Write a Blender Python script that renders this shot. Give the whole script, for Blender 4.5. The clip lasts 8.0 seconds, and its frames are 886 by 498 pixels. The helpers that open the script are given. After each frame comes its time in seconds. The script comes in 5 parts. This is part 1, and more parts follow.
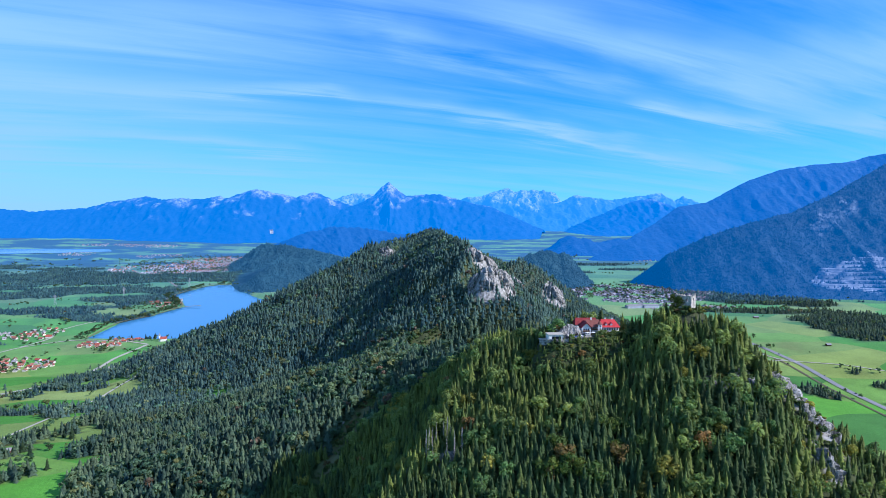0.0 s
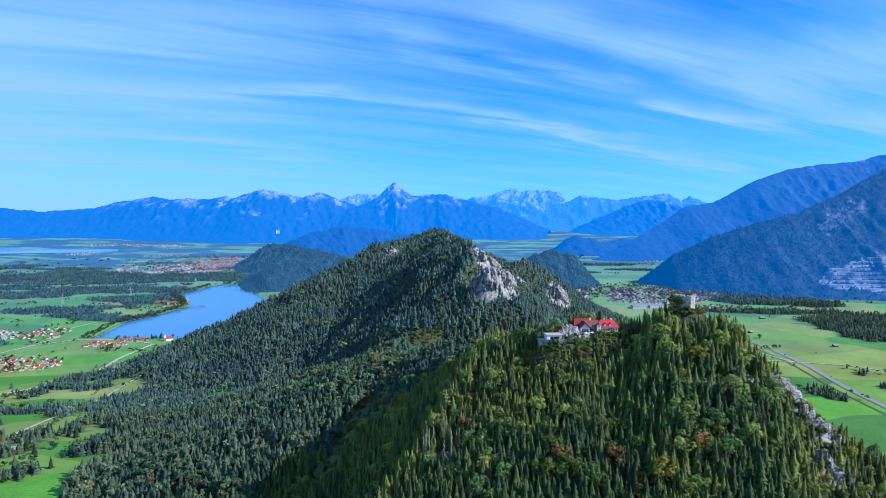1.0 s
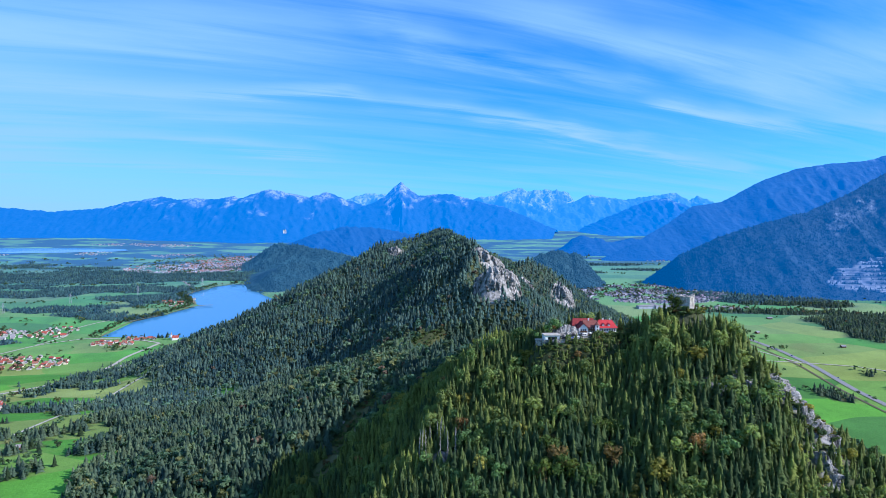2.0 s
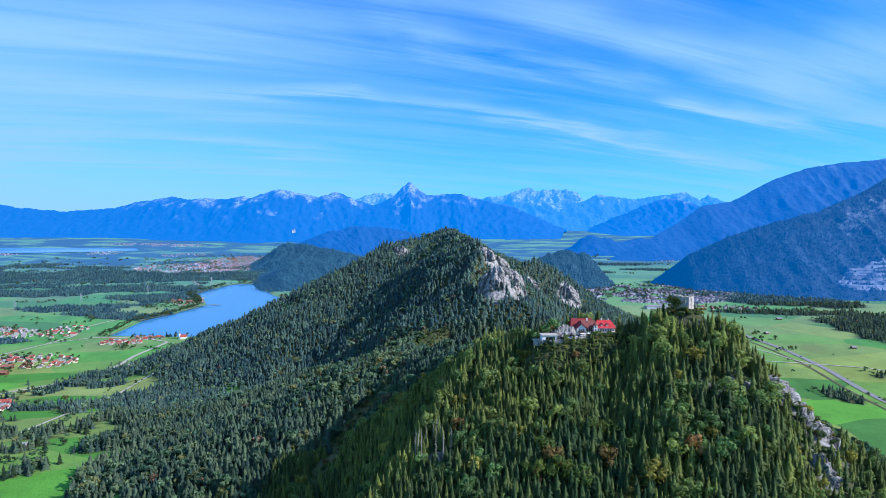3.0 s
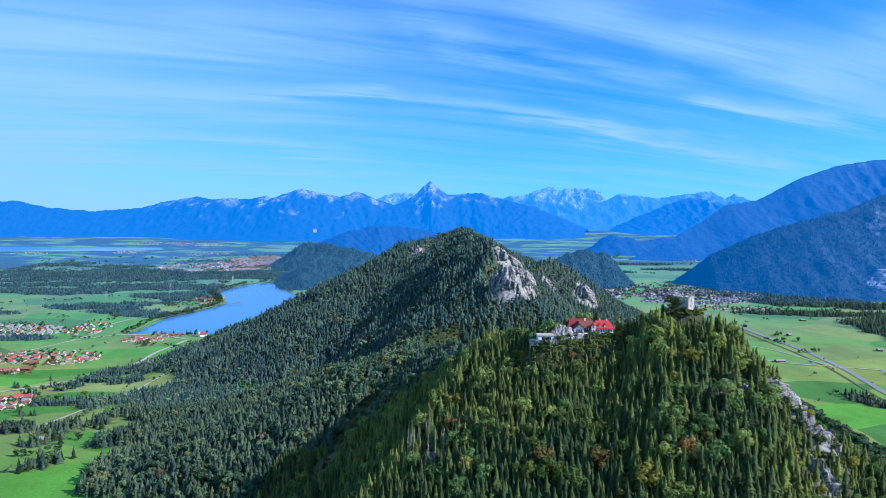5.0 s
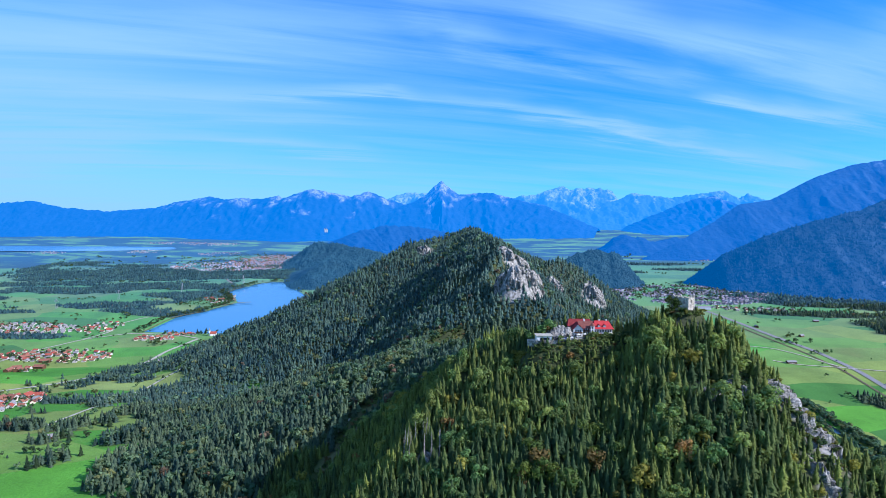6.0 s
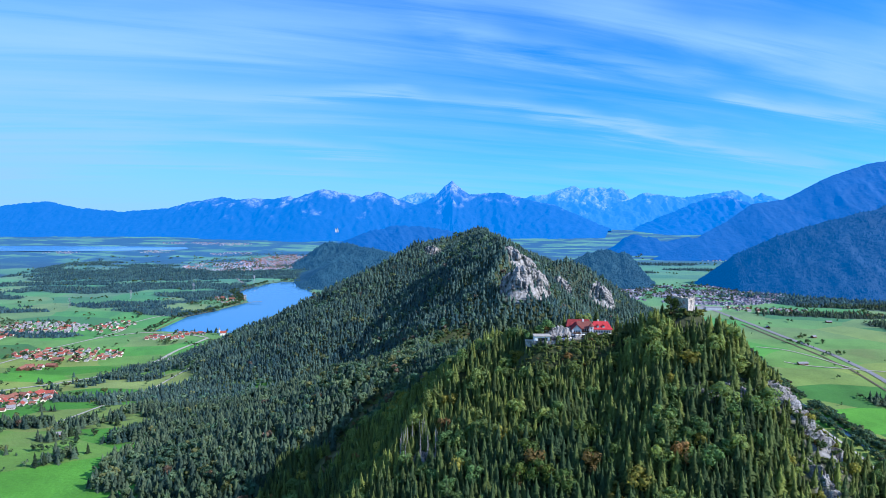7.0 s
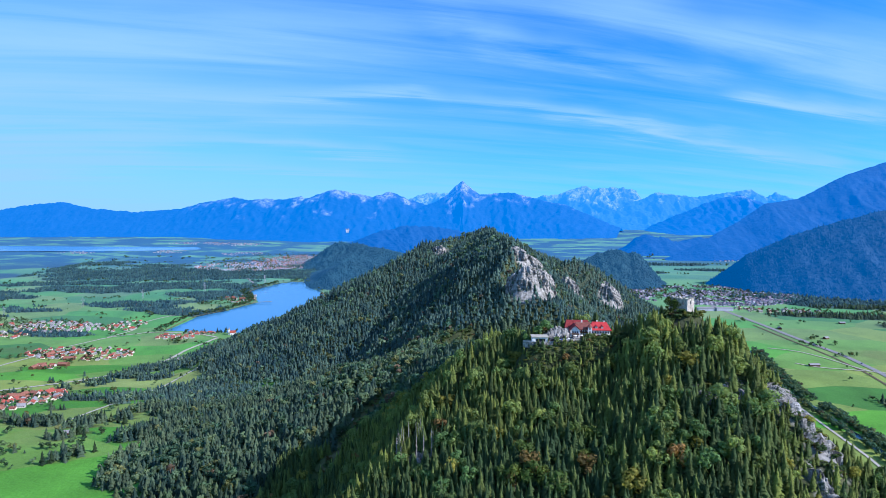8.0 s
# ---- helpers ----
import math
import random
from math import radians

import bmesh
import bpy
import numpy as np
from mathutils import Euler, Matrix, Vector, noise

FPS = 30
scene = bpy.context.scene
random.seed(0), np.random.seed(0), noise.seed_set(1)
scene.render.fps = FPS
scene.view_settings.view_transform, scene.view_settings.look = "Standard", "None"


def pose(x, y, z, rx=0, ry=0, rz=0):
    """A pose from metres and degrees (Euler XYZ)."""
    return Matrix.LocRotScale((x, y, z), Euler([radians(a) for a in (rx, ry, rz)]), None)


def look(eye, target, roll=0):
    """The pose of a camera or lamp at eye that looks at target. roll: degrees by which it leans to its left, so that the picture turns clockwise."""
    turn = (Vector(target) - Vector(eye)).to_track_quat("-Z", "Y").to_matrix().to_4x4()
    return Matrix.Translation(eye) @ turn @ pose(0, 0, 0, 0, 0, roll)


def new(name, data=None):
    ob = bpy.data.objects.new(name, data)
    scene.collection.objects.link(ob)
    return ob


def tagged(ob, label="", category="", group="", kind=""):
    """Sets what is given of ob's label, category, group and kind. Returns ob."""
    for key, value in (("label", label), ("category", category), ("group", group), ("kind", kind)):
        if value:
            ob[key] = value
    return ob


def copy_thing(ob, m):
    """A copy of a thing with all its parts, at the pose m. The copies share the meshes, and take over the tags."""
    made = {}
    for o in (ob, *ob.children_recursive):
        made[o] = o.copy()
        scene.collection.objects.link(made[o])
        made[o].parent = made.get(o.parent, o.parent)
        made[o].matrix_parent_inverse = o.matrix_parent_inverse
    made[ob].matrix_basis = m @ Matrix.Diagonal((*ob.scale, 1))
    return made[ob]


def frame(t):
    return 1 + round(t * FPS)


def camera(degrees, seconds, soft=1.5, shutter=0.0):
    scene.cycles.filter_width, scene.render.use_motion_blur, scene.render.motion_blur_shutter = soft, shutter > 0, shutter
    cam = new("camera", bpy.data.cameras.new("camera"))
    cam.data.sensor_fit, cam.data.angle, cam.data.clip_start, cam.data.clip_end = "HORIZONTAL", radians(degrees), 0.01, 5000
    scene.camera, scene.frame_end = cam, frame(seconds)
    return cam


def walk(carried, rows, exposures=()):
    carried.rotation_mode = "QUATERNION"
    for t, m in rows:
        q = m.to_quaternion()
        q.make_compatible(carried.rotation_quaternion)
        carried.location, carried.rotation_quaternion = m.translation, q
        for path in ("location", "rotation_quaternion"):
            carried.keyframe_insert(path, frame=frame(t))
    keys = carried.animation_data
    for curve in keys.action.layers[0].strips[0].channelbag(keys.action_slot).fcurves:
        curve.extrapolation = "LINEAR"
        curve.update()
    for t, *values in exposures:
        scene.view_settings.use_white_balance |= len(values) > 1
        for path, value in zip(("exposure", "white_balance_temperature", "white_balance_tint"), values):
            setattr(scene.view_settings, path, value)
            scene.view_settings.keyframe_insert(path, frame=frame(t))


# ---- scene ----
# ---- camera and flight ----
EYE = 400.0
cam = camera(71.4, 8.0, soft=0.7)
# seconds, x, y, rise over the first eye, yaw to the left, pitch, roll
ROWS = [
    (0.0, 0.0, 0.0, 0.0, 0.0, -2.781, 0.003),
    (0.5, 2.74, 0.25, -0.01, 0.306, -2.78, -0.004),
    (1.0, 5.46, 0.45, 0.0, 0.625, -2.782, -0.008),
    (1.5, 8.37, 0.73, -0.02, 0.945, -2.785, -0.016),
    (3.0, 19.67, 2.10, -0.08, 2.232, -2.82, -0.038),
    (3.5, 23.94, 2.62, -0.17, 2.743, -2.828, -0.05),
    (4.0, 28.25, 3.23, -0.29, 3.272, -2.838, -0.057),
    (4.5, 32.61, 3.95, -0.38, 3.831, -2.855, -0.065),
    (6.0, 45.72, 6.28, -0.46, 5.529, -2.885, -0.098),
    (6.5, 50.05, 7.11, -0.53, 6.075, -2.888, -0.128),
    (7.0, 54.41, 7.96, -0.56, 6.639, -2.884, -0.148),
    (7.5, 58.74, 8.91, -0.53, 7.187, -2.88, -0.17),
    (8.0, 63.21, 10.0, -0.52, 7.745, -2.872, -0.21),
]
walk(cam, [(t, pose(x, y, EYE + z, 0, 0, yaw) @ pose(0, 0, 0, 90 + pitch) @ pose(0, 0, 0, 0, 0, roll)) for t, x, y, z, yaw, pitch, roll in ROWS])
# ---- sky, sun and exposure ----
scene.view_settings.exposure = 1.0
scene.view_settings.use_white_balance = True
scene.view_settings.white_balance_temperature = 5640
scene.view_settings.white_balance_tint = 20
SUN_DIR = Vector((0.80, -0.22, 0.53)).normalized()  # towards the sun


def node(tree, kind, **inputs):
    """A node with its inputs set by name or number; a socket as value is linked."""
    made = tree.nodes.new(kind)
    for key, value in inputs.items():
        slot = made.inputs[int(key[1:])] if key[0] == "i" and key[1:].isdigit() else made.inputs[key.replace("_", " ")]
        if isinstance(value, bpy.types.NodeSocket):
            tree.links.new(value, slot)
        else:
            slot.default_value = value
    return made


def ramp(tree, fac, stops):
    made = tree.nodes.new("ShaderNodeValToRGB")
    tree.links.new(fac, made.inputs[0])
    while len(made.color_ramp.elements) < len(stops):
        made.color_ramp.elements.new(0.5)
    for el, (at, colour) in zip(made.color_ramp.elements, stops):
        el.position, el.color = at, (*colour, 1) if not isinstance(colour, (int, float)) else (colour, colour, colour, 1)
    return made.outputs[0]


def maths(tree, op, a, b=0.0, clamp=False):
    made = tree.nodes.new("ShaderNodeMath")
    made.operation, made.use_clamp = op, clamp
    for slot, value in zip(made.inputs, (a, b)):
        if isinstance(value, bpy.types.NodeSocket):
            tree.links.new(value, slot)
        else:
            slot.default_value = value
    return made.outputs[0]


def blend(tree, fac, a, b, how="MIX"):
    made = tree.nodes.new("ShaderNodeMix")
    made.data_type, made.blend_type = "RGBA", how
    for slot, value in zip((made.inputs[0], made.inputs[6], made.inputs[7]), (fac, a, b)):
        if isinstance(value, bpy.types.NodeSocket):
            tree.links.new(value, slot)
        else:
            slot.default_value = value if isinstance(value, (int, float)) else (*value, 1)
    return made.outputs[2]


# cirrus bands: points along each, as (east per unit ahead, height per unit ahead, half width, density)
CIRRUS = [
    [(-0.90, 0.240, 0.024, 0.50), (-0.44, 0.217, 0.015, 0.55), (-0.30, 0.212, 0.010, 0.70), (-0.19, 0.212, 0.009, 0.80), (-0.12, 0.196, 0.015, 0.45), (-0.02, 0.180, 0.014, 0.75), (0.07, 0.160, 0.014, 0.95), (0.16, 0.141, 0.010, 0.85), (0.27, 0.123, 0.008, 0.60), (0.36, 0.108, 0.010, 0.70), (0.43, 0.100, 0.012, 0.45), (0.50, 0.097, 0.014, 0.0)],
    [(-0.20, 0.350, 0.030, 0.0), (-0.12, 0.312, 0.030, 0.35), (-0.06, 0.282, 0.024, 0.65), (0.03, 0.258, 0.018, 0.55), (0.15, 0.235, 0.012, 0.40), (0.27, 0.216, 0.011, 0.35), (0.35, 0.203, 0.009, 0.0)],
    [(0.28, 0.190, 0.007, 0.0), (0.34, 0.182, 0.010, 0.70), (0.41, 0.166, 0.013, 0.80), (0.50, 0.158, 0.011, 0.75), (0.57, 0.157, 0.013, 0.35), (0.62, 0.164, 0.011, 0.45), (0.72, 0.160, 0.013, 0.70), (0.90, 0.156, 0.016, 0.55)],
    [(0.00, 0.340, 0.040, 0.15), (0.15, 0.308, 0.038, 0.45), (0.29, 0.276, 0.028, 0.58), (0.43, 0.253, 0.030, 0.58), (0.52, 0.226, 0.045, 0.60), (0.62, 0.234, 0.065, 0.60), (0.75, 0.253, 0.080, 0.65), (0.95, 0.262, 0.090, 0.6)],
    [(-0.95, 0.130, 0.050, 0.50), (-0.72, 0.138, 0.032, 0.50), (-0.53, 0.138, 0.014, 0.45), (-0.40, 0.129, 0.012, 0.55), (-0.26, 0.111, 0.010, 0.40), (-0.17, 0.097, 0.008, 0.0)],
    [(-0.95, 0.092, 0.030, 0.50), (-0.72, 0.097, 0.022, 0.50), (-0.49, 0.092, 0.012, 0.45), (-0.31, 0.081, 0.008, 0.40), (-0.23, 0.078, 0.006, 0.0)],
    [(-0.95, 0.300, 0.090, 0.60), (-0.72, 0.300, 0.075, 0.58), (-0.49, 0.308, 0.055, 0.50), (-0.26, 0.300, 0.045, 0.24), (-0.08, 0.326, 0.045, 0.22), (0.11, 0.335, 0.030, 0.22), (0.30, 0.345, 0.020, 0.1)],
    [(-0.95, 0.180, 0.055, 0.60), (-0.72, 0.180, 0.040, 0.52), (-0.53, 0.180, 0.026, 0.42), (-0.35, 0.175, 0.018, 0.28), (-0.17, 0.170, 0.012, 0.0)],
]


def cirrus(tree, band, u, v, drift, fine):
    """The density of one band of cirrus, which follows its own line across the sky."""
    along = maths(tree, "ADD", maths(tree, "MULTIPLY", u, 0.5), 0.5, True)
    line = ramp(tree, along, [(0.5 + 0.5 * a, (h, w * 5, d)) for a, h, w, d in band])
    line.node.color_ramp.interpolation = "EASE"
    row = node(tree, "ShaderNodeSeparateColor", i0=line)
    off = maths(tree, "SUBTRACT", maths(tree, "ADD", v, drift), row.outputs[0])
    off = maths(tree, "DIVIDE", off, maths(tree, "MULTIPLY", row.outputs[1], 0.2))
    body = maths(tree, "POWER", 2.718, maths(tree, "MULTIPLY", maths(tree, "MULTIPLY", off, off), -0.9))
    return maths(tree, "MULTIPLY", maths(tree, "MULTIPLY", body, row.outputs[2]), fine)


def make_sky():
    world = bpy.data.worlds.new("sky")
    scene.world = world
    world.use_nodes = True
    tree = world.node_tree
    tree.nodes.clear()
    air = tree.nodes.new("ShaderNodeTexSky")
    air.sky_type, air.sun_disc = "NISHITA", False
    air.sun_elevation, air.sun_rotation = math.asin(SUN_DIR.z), math.atan2(SUN_DIR.x, SUN_DIR.y)
    air.altitude, air.air_density, air.dust_density, air.ozone_density = 1300, 1.0, 0.2, 4.0
    way = tree.nodes.new("ShaderNodeTexCoord").outputs["Generated"]
    axis = node(tree, "ShaderNodeSeparateXYZ", i0=way)
    ahead = maths(tree, "MAXIMUM", axis.outputs[1], 0.05)
    u, v = maths(tree, "DIVIDE", axis.outputs[0], ahead), maths(tree, "DIVIDE", axis.outputs[2], ahead)
    front = ramp(tree, axis.outputs[1], [(0.15, 0.0), (0.45, 1.0)])
    # a thin veil over the whole dome, drawn out in threads
    up = maths(tree, "ADD", maths(tree, "MAXIMUM", axis.outputs[2], 0.0), 0.12)
    flat = node(tree, "ShaderNodeCombineXYZ", i0=maths(tree, "DIVIDE", axis.outputs[0], up), i1=maths(tree, "DIVIDE", axis.outputs[1], up), i2=0.0)
    turned = node(tree, "ShaderNodeMapping", Vector=flat.outputs[0], Rotation=(0, 0, radians(-24)))
    slow = node(tree, "ShaderNodeMapping", Vector=turned.outputs[0], Scale=(0.45, 1.2, 1))
    veil = node(tree, "ShaderNodeTexNoise", Vector=slow.outputs[0], Scale=0.8, Detail=8.0, Roughness=0.55, Distortion=0.5).outputs[0]
    fast = node(tree, "ShaderNodeMapping", Vector=turned.outputs[0], Rotation=(0, 0, 0.12), Scale=(0.45, 3.4, 1))
    thread = node(tree, "ShaderNodeTexNoise", Vector=fast.outputs[0], Scale=1.1, Detail=10.0, Roughness=0.6, Distortion=0.5).outputs[0]
    fine = ramp(tree, thread, [(0.28, 0.15), (0.72, 1.7)])
    drift = maths(tree, "ADD", maths(tree, "MULTIPLY", maths(tree, "SUBTRACT", veil, 0.5), 0.09), maths(tree, "MULTIPLY", maths(tree, "SUBTRACT", thread, 0.5), 0.08))
    dome = maths(tree, "MULTIPLY", ramp(tree, veil, [(0.30, 0.45), (0.70, 1.0)]), fine)
    dome = maths(tree, "MULTIPLY", dome, maths(tree, "SUBTRACT", 1.0, maths(tree, "MULTIPLY", front, 0.62)))
    clearness = maths(tree, "SUBTRACT", 1.0, dome, True)
    for band in CIRRUS:
        clearness = maths(tree, "MULTIPLY", clearness, maths(tree, "SUBTRACT", 1.0, maths(tree, "MULTIPLY", cirrus(tree, band, u, v, drift, fine), front), True))
    cloud = maths(tree, "SUBTRACT", 1.0, clearness, True)
    west = maths(tree, "MULTIPLY", maths(tree, "SUBTRACT", 0.05, axis.outputs[0]), 1.1, True)
    low = ramp(tree, axis.outputs[2], [(0.0, 0.66), (0.05, 0.50), (0.11, 0.22), (0.20, 0.05), (0.30, 0.0)])
    low = maths(tree, "MULTIPLY", low, maths(tree, "ADD", maths(tree, "MULTIPLY", west, 1.0), 0.78), True)
    west = maths(tree, "MULTIPLY", west, ramp(tree, axis.outputs[2], [(0.0, 1.0), (0.25, 0.75), (0.6, 0.2)]))
    cloud = maths(tree, "SUBTRACT", 1.0, maths(tree, "MULTIPLY", maths(tree, "MULTIPLY", maths(tree, "SUBTRACT", 1.0, cloud), maths(tree, "SUBTRACT", 1.0, low)), maths(tree, "SUBTRACT", 1.0, maths(tree, "MULTIPLY", west, 0.5))), True)
    clear = blend(tree, 1.0, air.outputs[0], SKY_TINT, "MULTIPLY")
    colour = blend(tree, cloud, clear, (2.95, 5.5, 8.3))
    out = node(tree, "ShaderNodeBackground", Color=colour, Strength=0.06)
    tree.links.new(out.outputs[0], node(tree, "ShaderNodeOutputWorld").inputs[0])


SKY_TINT = (0.03, 1.0, 1.98)
make_sky()
sun = new("sun", bpy.data.lights.new("sun", "SUN"))
sun.data.energy, sun.data.angle, sun.data.color = 4.1, radians(0.53), (1.0, 0.94, 0.84)
sun.matrix_world = look((0, 0, 900), Vector((0, 0, 900)) - SUN_DIR)
# ---- materials ----
def material(name):
    made = bpy.data.materials.new(name)
    made.use_nodes = True
    tree = made.node_tree
    shade = tree.nodes["Principled BSDF"]
    shade.inputs["Specular IOR Level"].default_value = 0.15
    shade.inputs["Roughness"].default_value = 0.85
    return made, tree, shade


def noisy(tree, scale, detail=5.0, rough=0.6, vector=None):
    made = node(tree, "ShaderNodeTexNoise", Scale=scale, Detail=detail, Roughness=rough)
    tree.links.new(vector if vector else tree.nodes.new("ShaderNodeNewGeometry").outputs["Position"], made.inputs["Vector"])
    return made.outputs[0]


def relief(tree, shade, height, strength, distance):
    bump = node(tree, "ShaderNodeBump", Height=height, Strength=strength, Distance=distance)
    tree.links.new(bump.outputs[0], shade.inputs["Normal"])


def attribute(tree, name):
    made = tree.nodes.new("ShaderNodeAttribute")
    made.attribute_name = name
    return made


def plain_mat(name, colour, vary=0.25, scale=0.6, rough=0.85, metal=0.0, bump=0.0):
    """A surface of one colour with stains at a coarse and a fine scale."""
    made, tree, shade = material(name)
    dark, light = [tuple(c * k for c in colour) for k in (1 - vary, 1 + vary)]
    coarse = ramp(tree, noisy(tree, scale), [(0.3, dark), (0.7, light)])
    fine = ramp(tree, noisy(tree, scale * 9, 3.0), [(0.3, 0.82), (0.7, 1.12)])
    tree.links.new(blend(tree, 1.0, coarse, fine, "MULTIPLY"), shade.inputs["Base Color"])
    shade.inputs["Roughness"].default_value, shade.inputs["Metallic"].default_value = rough, metal
    if bump:
        relief(tree, shade, noisy(tree, scale * 5), 0.6, bump)
    return made


def foliage_mat(name):
    """Needles and leaves: the tint of each tree comes with its mesh."""
    made, tree, shade = material(name)
    tint = attribute(tree, "tint")
    fine = ramp(tree, noisy(tree, 1.7, 6.0, 0.75), [(0.34, 0.45), (0.66, 1.6)])
    leaf = blend(tree, 1.0, tint.outputs["Color"], fine, "MULTIPLY")
    tree.links.new(leaf, shade.inputs["Base Color"])
    shade.inputs["Roughness"].default_value = 0.8
    glow = node(tree, "ShaderNodeBsdfTranslucent", Color=blend(tree, 1.0, leaf, (1.25, 1.25, 0.7), "MULTIPLY"))
    both = node(tree, "ShaderNodeMixShader", i0=0.45, i1=shade.outputs[0], i2=glow.outputs[0])
    tree.links.new(both.outputs[0], tree.nodes["Material Output"].inputs[0])
    return made


def ground_mat():
    """Meadows in parcels, forest floor and bare rock; the cover comes with the mesh."""
    made, tree, shade = material("ground")
    place = tree.nodes.new("ShaderNodeNewGeometry").outputs["Position"]
    turned = node(tree, "ShaderNodeMapping", Vector=place, Rotation=(0, 0, 0.5), Scale=(0.0055, 0.010, 0.0))
    warp = node(tree, "ShaderNodeTexNoise", Vector=turned.outputs[0], Scale=0.5, Detail=1.0)
    bent = node(tree, "ShaderNodeVectorMath", i0=turned.outputs[0], i1=warp.outputs["Color"])
    cells = node(tree, "ShaderNodeTexVoronoi", Vector=bent.outputs[0], Scale=1.0)
    cells.voronoi_dimensions = "2D"
    pick = node(tree, "ShaderNodeSeparateColor", i0=cells.outputs["Color"])
    field = ramp(tree, pick.outputs[0], [(0.0, (0.048, 0.148, 0.028)), (0.16, (0.118, 0.236, 0.042)), (0.32, (0.059, 0.202, 0.024)), (0.46, (0.180, 0.243, 0.052)), (0.60, (0.080, 0.247, 0.027)), (0.76, (0.142, 0.215, 0.050)), (0.96, (0.190, 0.250, 0.070))])
    field.node.color_ramp.interpolation = "CONSTANT"
    soft = ramp(tree, noisy(tree, 0.012, 6.0), [(0.35, 0.78), (0.65, 1.15)])
    grain = ramp(tree, noisy(tree, 0.35, 4.0), [(0.3, 0.85), (0.7, 1.12)])
    field = blend(tree, 1.0, blend(tree, 1.0, field, soft, "MULTIPLY"), grain, "MULTIPLY")
    # distance haze put into the colour: meadows and forest floor turn bluer up the valley
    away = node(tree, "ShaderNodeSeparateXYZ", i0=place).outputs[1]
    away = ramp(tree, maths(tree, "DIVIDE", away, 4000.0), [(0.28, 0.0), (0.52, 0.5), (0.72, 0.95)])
    hazy = ramp(tree, pick.outputs[1], [(0.0, (0.075, 0.215, 0.205)), (0.5, (0.115, 0.275, 0.215)), (1.0, (0.055, 0.180, 0.215))])
    cover = node(tree, "ShaderNodeSeparateColor", i0=attribute(tree, "cover").outputs["Color"])
    floor = ramp(tree, noisy(tree, 0.09, 8.0), [(0.3, (0.022, 0.030, 0.012)), (0.55, (0.045, 0.055, 0.020)), (0.75, (0.075, 0.075, 0.03))])
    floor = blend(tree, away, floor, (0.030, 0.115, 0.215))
    # far woods and thickets on the plain, drawn out across the valley
    stretch = node(tree, "ShaderNodeMapping", Vector=place, Scale=(0.0032, 0.0075, 0.0))
    thicket = ramp(tree, noisy(tree, 1.0, 9.0, 0.62, stretch.outputs[0]), [(0.465, 0.0), (0.505, 1.0)])
    beyond = ramp(tree, maths(tree, "DIVIDE", node(tree, "ShaderNodeSeparateXYZ", i0=place).outputs[1], 4000.0), [(0.61, 0.0), (0.67, 1.0)])
    thicket = maths(tree, "MULTIPLY", thicket, beyond)
    rock = ramp(tree, noisy(tree, 0.25, 8.0), [(0.32, (0.05, 0.055, 0.045)), (0.46, (0.19, 0.185, 0.17)), (0.66, (0.36, 0.35, 0.33))])
    dry = ramp(tree, noisy(tree, 0.05, 6.0), [(0.3, (0.12, 0.11, 0.045)), (0.7, (0.22, 0.17, 0.085))])
    field = blend(tree, away, field, hazy)
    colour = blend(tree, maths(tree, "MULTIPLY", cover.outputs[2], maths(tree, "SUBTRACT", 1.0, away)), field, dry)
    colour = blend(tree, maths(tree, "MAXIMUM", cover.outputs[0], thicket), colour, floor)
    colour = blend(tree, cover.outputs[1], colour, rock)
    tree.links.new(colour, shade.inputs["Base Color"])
    relief(tree, shade, noisy(tree, 0.3, 6.0), 0.5, 1.5)
    return made


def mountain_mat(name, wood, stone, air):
    """A far mountainside: woods below, pale rock where the mesh is bare; blue haze is put in as emission."""
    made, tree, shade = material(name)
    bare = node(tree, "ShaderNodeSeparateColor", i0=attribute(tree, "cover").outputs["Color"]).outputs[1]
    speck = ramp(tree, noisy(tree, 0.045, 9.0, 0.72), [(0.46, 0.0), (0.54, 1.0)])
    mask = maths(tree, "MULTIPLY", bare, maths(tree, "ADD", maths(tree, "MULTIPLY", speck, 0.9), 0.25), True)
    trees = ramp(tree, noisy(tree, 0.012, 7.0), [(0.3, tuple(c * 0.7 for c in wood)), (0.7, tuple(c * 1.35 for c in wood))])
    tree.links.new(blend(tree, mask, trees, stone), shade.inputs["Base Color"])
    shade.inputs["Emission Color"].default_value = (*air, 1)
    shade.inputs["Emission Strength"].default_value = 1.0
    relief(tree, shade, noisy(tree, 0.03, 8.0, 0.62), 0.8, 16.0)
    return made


def water_mat(name, colour):
    made, tree, shade = material(name)
    shade.inputs["Base Color"].default_value = (*colour, 1)
    shade.inputs["Roughness"].default_value = 0.12
    shade.inputs["Specular IOR Level"].default_value = 0.5
    relief(tree, shade, noisy(tree, 0.2, 4.0), 0.25, 0.4)
    return made


# the reservoir's paler base colour stands in for a brighter sky reflection
GROUND, FOLIAGE, WATER, PALE_WATER = ground_mat(), foliage_mat("foliage"), water_mat("lake_water", (0.05, 0.19, 0.36)), water_mat("pale_reservoir_water", (0.09, 0.24, 0.38))
RIVER_WATER = water_mat("river_water", (0.035, 0.07, 0.075))
BARK = plain_mat("bark", (0.11, 0.085, 0.06), 0.3, 2.0)
DEADWOOD = plain_mat("dead_wood", (0.30, 0.28, 0.26), 0.2, 2.0)


